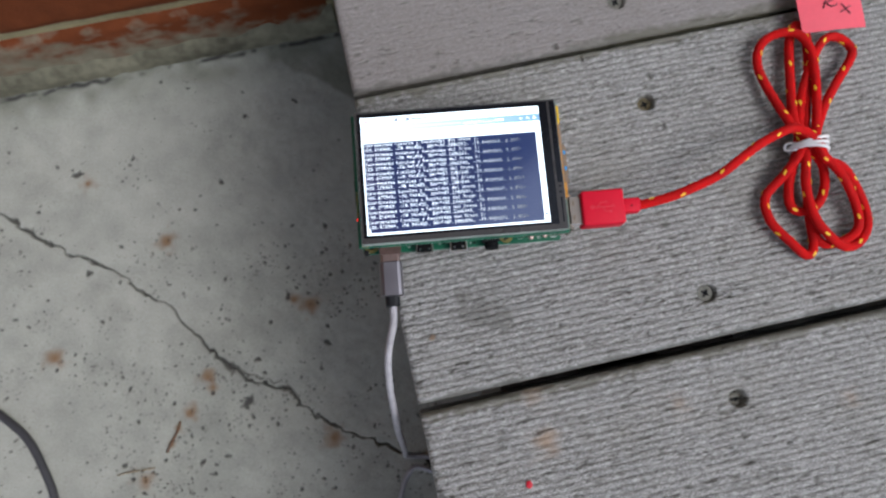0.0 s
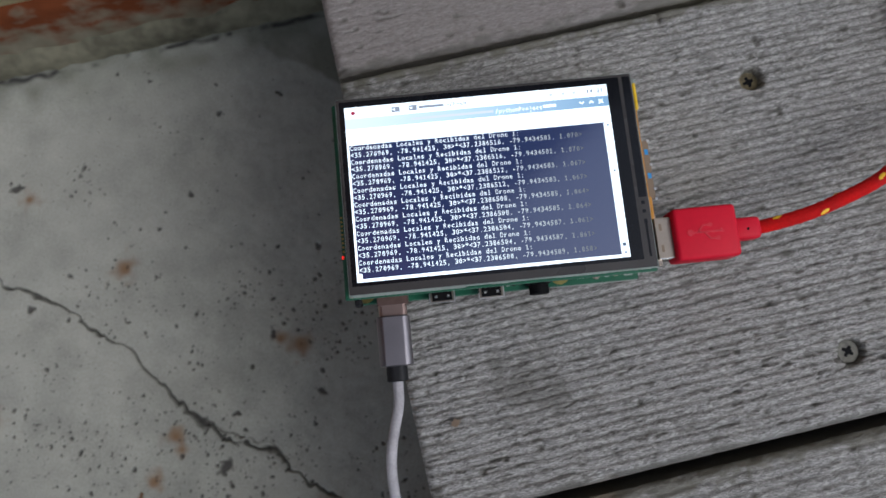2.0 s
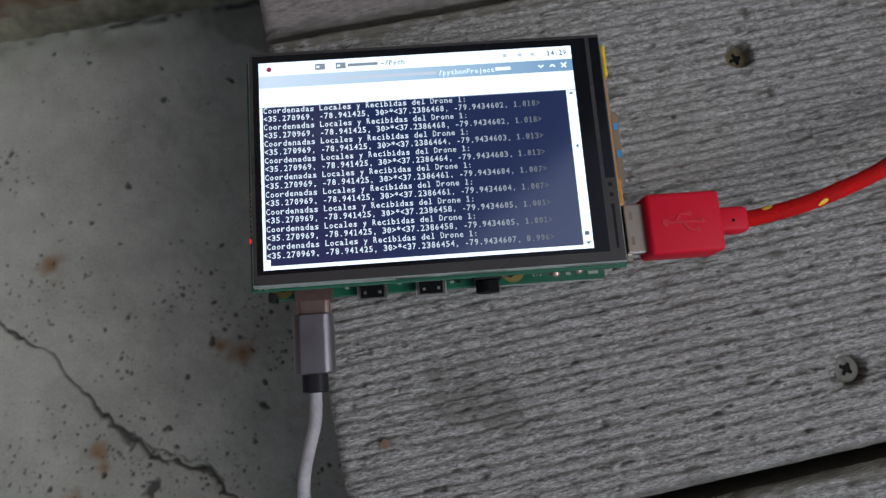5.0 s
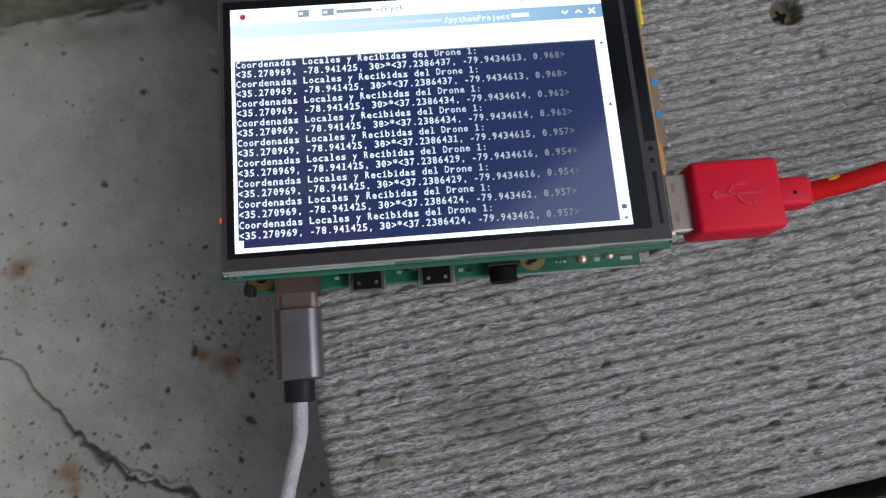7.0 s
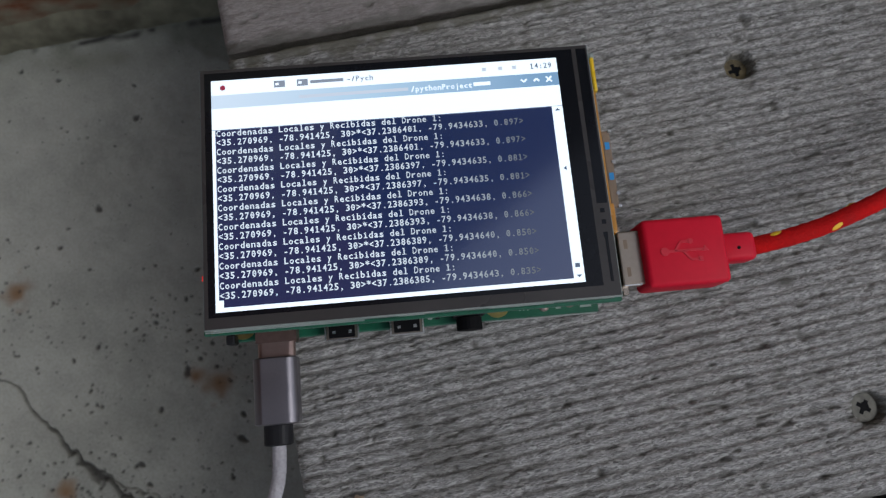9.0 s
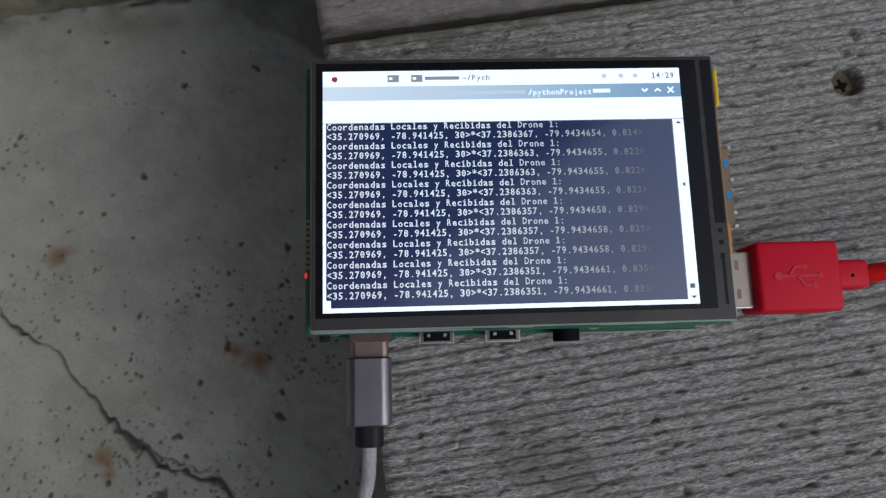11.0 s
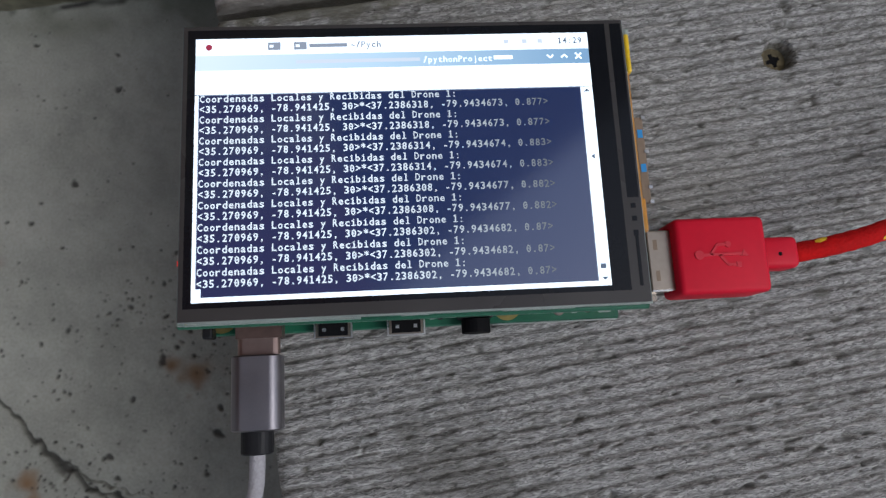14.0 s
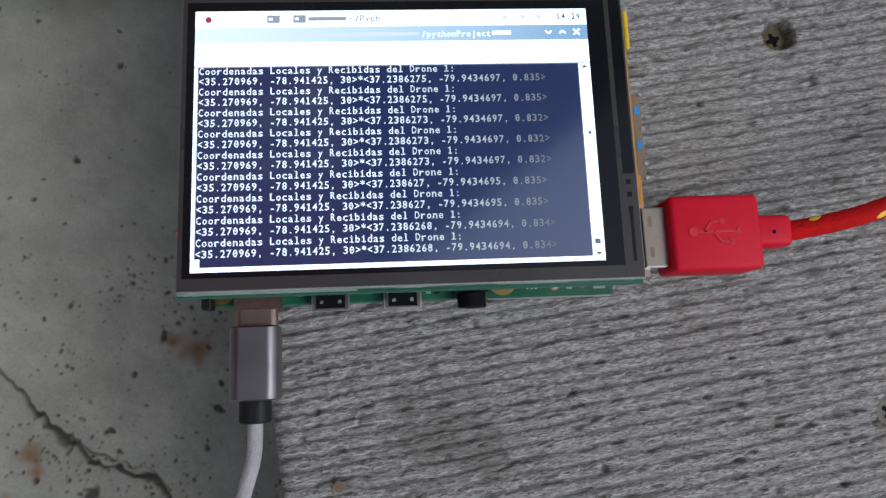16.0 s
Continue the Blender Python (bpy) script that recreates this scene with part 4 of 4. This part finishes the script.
def build_messages():
    made, lines = {}, []
    for value in message_words():
        if value not in made:
            a, b, c = value.split()
            verts, faces = lettering([("Coordenadas Locales y Recibidas del Drone 1:", -0.0360, PITCH), (f"<35.270969, -78.941425, 30>*<37.2386{a}, -79.9434{b}, {c}>", -0.0360, 0.0)])
            made[value] = mesh_of("text_message", verts, faces, UI_TEXT)
        ob = new("text_message", made[value])
        ob.parent = panel
        lines.append(ob)
    return lines


messages = build_messages()

# ---- red cable ----
TIE = (0.1585, 0.004)
red_cable = new("red_data_cable", None)
tagged(red_cable, "red braided data cable with yellow flecks, coiled and tied with string", "cable")


def strip(x0, y0, x1, y1, w=0.0005):
    """A low raised line on the plug's top face."""
    bm = box(0, math.hypot(x1 - x0, y1 - y0), -w / 2, w / 2, 0.0233, 0.02370)
    bmesh.ops.transform(bm, matrix=pose(x0, y0, 0, 0, 0, math.degrees(math.atan2(y1 - y0, x1 - x0))), verts=bm.verts)
    return bm


plug = part("plug", box(0.0511, 0.0688, -0.0263, -0.0117, 0.0140, 0.0235, 0.0011, 3), REDPLASTIC, red_cable, "smooth red plastic plug", True)
part("shell", box(0.0465, 0.0520, -0.0250, -0.0134, 0.0166, 0.0210, 0.0003), STEEL, plug, "bright metal shell")
part("emblem", joined(strip(0.0553, -0.0190, 0.0636, -0.0190), strip(0.0575, -0.0190, 0.0590, -0.0171), strip(0.0590, -0.0171, 0.0606, -0.0171), strip(0.0592, -0.0190, 0.0607, -0.0210), strip(0.0607, -0.0210, 0.0624, -0.0210),
                      cyl(0.0553, -0.0190, 0.0233, 0.02370, 0.0009, 14), cyl(0.0610, -0.0171, 0.0233, 0.02370, 0.0006, 12), box(0.0622, 0.0632, -0.0215, -0.0205, 0.0233, 0.02370), cyl(0.0640, -0.0190, 0.0233, 0.02370, 0.0008, 3)), EMBOSS, plug, "raised emblem")
part("slot", box(0.0476, 0.0484, -0.0172, -0.0152, 0.02098, 0.02104), BROWN, plug)
part("slot", box(0.0476, 0.0484, -0.0232, -0.0212, 0.02098, 0.02104), BROWN, plug)
# Brighter strip along the shell's lower long edge.
part("bright_edge", box(0.0466, 0.0504, -0.0252, -0.0249, 0.0200, 0.0212), SOLDER, plug)
part("strain_relief", box(0.0680, 0.0762, -0.0217, -0.0155, 0.0157, 0.0215, 0.0012, 3), REDPLASTIC, plug, "", True)
part("dimple", cyl(0.0722, -0.0190, 0.0214, 0.02155, 0.0004, 10), INSIDE, plug)

LOOPS = [
    [(0.0755, -0.0187, 0.0188), (0.085, -0.0173, 0.0203), (0.095, -0.0148, 0.0212), (0.110, -0.0092, 0.0216), (0.120, -0.0031, 0.0212), (0.130, 0.0031, 0.0200), (0.140, 0.0078, 0.0180), (0.148, 0.0103, 0.0165), (0.155, 0.0080, 0.0155), (0.160, 0.0030, 0.0135)],
    [(0.164, -0.003, 0.0105), (0.173, -0.007, 0.0075), (0.180, -0.020, 0.0045), (0.181, -0.032, 0.0040), (0.175, -0.040, 0.0045), (0.167, -0.041, 0.0060), (0.159, -0.034, 0.0080), (0.155, -0.026, 0.0085), (0.154, -0.013, 0.0085), (0.157, 0.004, 0.0080)],
    [(0.155, 0.017, 0.0062), (0.157, 0.034, 0.0050), (0.160, 0.053, 0.0040), (0.164, 0.063, 0.0035), (0.169, 0.061, 0.0035), (0.167, 0.042, 0.0040), (0.162, 0.021, 0.0045), (0.159, 0.004, 0.0045)],
    [(0.157, -0.011, 0.0040), (0.156, -0.026, 0.0035), (0.156, -0.039, 0.0030), (0.152, -0.0435, 0.0035), (0.145, -0.037, 0.0045), (0.138, -0.027, 0.0040), (0.138, -0.016, 0.0035), (0.147, -0.007, 0.0060), (0.156, 0.005, 0.0085)],
    [(0.152, 0.017, 0.0070), (0.146, 0.035, 0.0045), (0.144, 0.047, 0.0040), (0.148, 0.056, 0.0045), (0.156, 0.059, 0.0065), (0.163, 0.057, 0.0080), (0.167, 0.049, 0.0085), (0.167, 0.034, 0.0080), (0.164, 0.015, 0.0078), (0.160, 0.004, 0.0075)],
    [(0.165, -0.004, 0.0050), (0.165, -0.014, 0.0035), (0.160, -0.022, 0.0030), (0.152, -0.024, 0.0035), (0.148, -0.020, 0.0040), (0.149, -0.010, 0.0050), (0.155, 0.005, 0.0055)],
    [(0.158, 0.017, 0.0050), (0.162, 0.031, 0.0050), (0.169, 0.046, 0.0060), (0.175, 0.054, 0.0065), (0.182, 0.056, 0.0050), (0.188, 0.052, 0.0040), (0.188, 0.046, 0.0040), (0.177, 0.032, 0.0045), (0.168, 0.019, 0.0060), (0.161, 0.004, 0.0100)],
    [(0.170, -0.010, 0.0095), (0.176, -0.023, 0.0060), (0.176, -0.033, 0.0050), (0.170, -0.038, 0.0045), (0.160, -0.039, 0.0035), (0.156, -0.030, 0.0030)],
]
cord, cord_pts = tube("cord", [p for loop in LOOPS for p in loop], 0.0020, REDBRAID, red_cable, "red braided cord", 16, 0.0012, 0.07)


def build_tracers():
    """Yellow threads that surface along the cord, all in one mesh."""
    verts, faces, run, k, last = [], [], 0.0, 0, None
    for p, t, s, u in frames_along(cord_pts):
        if last is not None:
            run += (p - last).length
        last = p
        if run < 0.0055:
            continue
        run, k = 0.0, k + 1
        a = k * 2.39996
        n = s * math.cos(a) + u * math.sin(a)
        c = n.cross(t)
        base = len(verts)
        for i in range(8):
            b = 2 * math.pi * i / 8
            w = 0.0007 * math.sin(b)
            verts.append(p + n * (0.00205 - w * w / 0.0040) + (t * math.cos(b) * 0.00125 + c * w) + t * w * 0.8)
        verts.append(p + n * 0.0023)
        faces += [(base + i, base + (i + 1) % 8, base + 8) for i in range(8)]
    ob = new("tracer_threads", mesh_of("tracer_threads", verts, faces, TRACER, True))
    ob.parent = cord
    tagged(ob, "yellow flecks in the braid", kind="stuff")


build_tracers()
tie = new("string_tie", None)
tagged(tie, "white cotton string knotted round the coiled cable", "string")
for k in range(3):
    c = 0.004 + (k - 1) * 0.0017
    ring = [(TIE[0] + 0.0072 * math.cos(a) * (1 + 0.05 * k), c - 0.0012 * math.cos(a) * (1 - k), 0.0078 + 0.0080 * math.sin(a)) for a in np.linspace(0, 2 * math.pi, 13)]
    tube("turn", [(x, y, max(z, 0.0012)) for x, y, z in ring], 0.0008, STRING, tie, "", 8, 0.001, 0.1)
tube("loose_end", [(TIE[0] - 0.006, 0.005, 0.011), (TIE[0] - 0.0095, 0.0062, 0.008), (TIE[0] - 0.0095, 0.0038, 0.006), (TIE[0] - 0.006, 0.0030, 0.009)], 0.0006, STRING, tie, "", 8, 0.001)
tube("loose_end", [(TIE[0] + 0.006, 0.005, 0.011), (TIE[0] + 0.0092, 0.0065, 0.008), (TIE[0] + 0.0085, 0.0045, 0.005)], 0.0006, STRING, tie, "", 8, 0.001)


def build_tag():
    """A folded paper flag round the cord, hand-lettered."""
    us, vs = np.linspace(0, 0.0295, 9), np.linspace(0, 0.040, 9)
    verts, faces = [], []
    for dz in (0.0, -0.0003):
        for u in us:
            for v in vs:
                verts.append((u, v, 0.0012 * math.sin(u * 90) + 0.0010 * math.cos(v * 70) + dz))
    for k in (0, 81):
        for i in range(8):
            for j in range(8):
                a = k + i * 9 + j
                f = (a, a + 9, a + 10, a + 1)
                faces.append(f if k == 0 else f[::-1])
    tag = new("paper_tag", mesh_of("paper_tag", verts, faces, PINK, True))
    tag.matrix_world = pose(0.1650, 0.0573, 0.0070, 4, 0, 2)
    tagged(tag, "bright pink paper tag with dark handwritten letters", "paper tag")
    for pts in ([(0.011, 0.0105), (0.0135, 0.0160)], [(0.0115, 0.0155), (0.0150, 0.0165), (0.0165, 0.0145), (0.0130, 0.0130), (0.0150, 0.0110), (0.0175, 0.0118)], [(0.0185, 0.0078), (0.0235, 0.0105)], [(0.0228, 0.0068), (0.0195, 0.0118)]):
        tube("pen_stroke", [(x, y, 0.0013 + 0.0012 * math.sin(x * 90) + 0.0010 * (math.cos(y * 70) - 1)) for x, y in pts], 0.0003, INK, tag, "", 6, 0.0008)


build_tag()

# ---- grey power cable over the deck's end ----
white_cable = new("power_cable", None)
tagged(white_cable, "pale grey braided power cable with an aluminium plug", "cable")
def bar(x0, x1, z0, z1, y0, y1, r, n=7):
    """A bar along y with rounded long edges and nearly square ends."""
    prof = []
    for cx, cz, a0 in ((x1 - r, z1 - r, 0), (x0 + r, z1 - r, 90), (x0 + r, z0 + r, 180), (x1 - r, z0 + r, 270)):
        prof += [(cx + r * math.cos(radians(a0 + 90 * k / (n - 1))), cz + r * math.sin(radians(a0 + 90 * k / (n - 1)))) for k in range(n)]
    mx, mz = (x0 + x1) / 2, (z0 + z1) / 2
    bm, rings = bmesh.new(), []
    for y, inset in ((y0, 0.0004), (y0 + 0.0003, 0.0), (y1 - 0.0003, 0.0), (y1, 0.0004)):
        rings.append([bm.verts.new((x - inset * (1 if x > mx else -1), y, z - inset * (1 if z > mz else -1))) for x, z in prof])
    for a, b in zip(rings, rings[1:]):
        for k in range(len(prof)):
            bm.faces.new((a[k], a[(k + 1) % len(prof)], b[(k + 1) % len(prof)], b[k]))
    bm.faces.new(rings[0][::-1])
    bm.faces.new(rings[-1])
    bmesh.ops.recalc_face_normals(bm, faces=bm.faces)
    return bm


pplug = part("plug", bar(-0.0341, -0.0245, 0.0048, 0.0121, -0.0472, -0.0328, 0.0022, 16), ALU, white_cable, "grey aluminium plug")
part("tongue", bar(-0.0334, -0.0251, 0.0066, 0.0092, -0.0330, -0.0286, 0.0012, 5), PINKMETAL, pplug, "pinkish metal plug tongue")
part("strain_relief", bar(-0.0325, -0.0264, 0.0055, 0.0111, -0.0516, -0.0470, 0.0024), BLACK, pplug, "black rubber strain relief")
tube("cord", [(-0.0294, -0.0505, 0.0082), (-0.0298, -0.058, 0.0080), (-0.0313, -0.064, 0.0086), (-0.0327, -0.070, 0.0088), (-0.0334, -0.076, 0.0070), (-0.0337, -0.082, 0.0015), (-0.0338, -0.088, -0.0070), (-0.0336, -0.094, -0.0160),
              (-0.0335, -0.100, -0.027), (-0.0335, -0.107, -0.042), (-0.0330, -0.114, -0.062), (-0.0332, -0.121, -0.090), (-0.0345, -0.128, -0.125), (-0.0350, -0.132, -0.150), (-0.031, -0.1345, -0.1660), (-0.022, -0.136, -0.1682), (-0.013, -0.138, -0.1682), (-0.011, -0.143, -0.1682), (-0.018, -0.1455, -0.1680), (-0.029, -0.1415, -0.1655), (-0.0350, -0.1455, -0.1660),
              (-0.0400, -0.156, -0.1682), (-0.046, -0.18, -0.1682), (-0.060, -0.23, -0.1682)], 0.00155, GREYCORD, white_cable, "pale grey braided cord", 12, 0.0012, 0.05)

twig, _ = tube("dry_twig", [(-0.1815, -0.100, FLOOR + 0.0012), (-0.1835, -0.106, FLOOR + 0.0014), (-0.1880, -0.114, FLOOR + 0.0012), (-0.1905, -0.119, FLOOR + 0.0010)], 0.0007, TWIG, None, "", 7, 0.002)
tagged(twig, "small curved brown twig lying on the concrete", "twig")

straw, _ = tube("dry_straw", [(-0.2225, -0.1305, FLOOR + 0.0010), (-0.2130, -0.1292, FLOOR + 0.0011), (-0.1985, -0.1280, FLOOR + 0.0010)], 0.0004, STRAW, None, "", 6, 0.002)
tagged(straw, "thin pale brown dry straw on the concrete", "straw")

# ---- dark cord and crumb ----
dark, _ = tube("dark_cord", [(-0.42, -0.045, FLOOR + 0.0024), (-0.36, -0.050, FLOOR + 0.0024), (-0.315, -0.072, FLOOR + 0.0024), (-0.297, -0.086, FLOOR + 0.0024), (-0.280, -0.102, FLOOR + 0.0024), (-0.269, -0.122, FLOOR + 0.0024), (-0.261, -0.144, FLOOR + 0.0024), (-0.252, -0.19, FLOOR + 0.0024), (-0.25, -0.30, FLOOR + 0.0024)], 0.0025, BLACKCORD)
tagged(dark, "thin dark grey rubber cord lying on the concrete", "cord")
bm = bmesh.new()
bmesh.ops.create_icosphere(bm, subdivisions=1, radius=0.0016, matrix=Matrix.Translation((0.021, -0.129, 0.0006)) @ Matrix.Diagonal((1, 1.2, 0.6, 1)))
tagged(part("plastic_crumb", bm, CRUMB), "tiny red plastic crumb on the plank", "crumb")


def build_leaf():
    verts, faces = [], []
    outline = [(0, -0.0016), (0.0016, -0.0006), (0.0026, 0.0004), (0.0012, 0.0012), (0.0004, 0.0020), (-0.0012, 0.0012), (-0.0024, 0.0002), (-0.0014, -0.0010)]
    for dz in (0.0, -0.0003):
        verts += [(0.7 * x, 0.7 * y, 0.0008 + 0.0004 * math.sin(900 * x) + dz) for x, y in outline]
    n = len(outline)
    faces = [tuple(range(n)), tuple(reversed(range(n, 2 * n)))] + [(k, k + n, (k + 1) % n + n, (k + 1) % n) for k in range(n)]
    leaf = new("leaf_fragment", mesh_of("leaf_fragment", verts, faces, BROWN))
    leaf.matrix_world = pose(-0.0140, -0.0655, 0.0004, 0, 0, 25)
    tagged(leaf, "small crumpled brown leaf fragment on the plank", "leaf")


build_leaf()
build_wall()


def motions():
    """Each message waits under the lower border, climbs slot by slot and ends under the menu bar."""
    tick = 1.0 / FPS
    zt = 0.02764

    def slot(n, s):
        if s < 0:
            return pose(0, -0.0272, zt)
        return pose(0, FIRST - (2 * SLOTS - 1) * PITCH + 2 * PITCH * min(s, SLOTS), zt)
    def arrival(k):
        early = 0.06 if 36 <= k <= 38 else 0.07 if 78 <= k <= 84 else 0.09 if k == 131 else 0.13 if 132 <= k <= 143 else 0.0
        return (k - 8.5) / RATE - early
    for n, ob in enumerate(messages):
        steps = []
        for s in range(SLOTS + 1):
            steps.append((round(arrival(n + s) * FPS) / FPS, s))
        now = max([s for t, s in steps if t <= 0], default=-1)
        rows = [(0.0, slot(n, now))]
        for t, s in steps:
            if tick < t <= 16.0:
                if t - tick > rows[-1][0] + 0.001:
                    rows.append((t - tick, slot(n, s - 1)))
                rows.append((t, slot(n, s)))
        if rows[-1][0] < 15.99:
            rows.append((16.0, rows[-1][1]))
        walk(ob, rows)


motions()
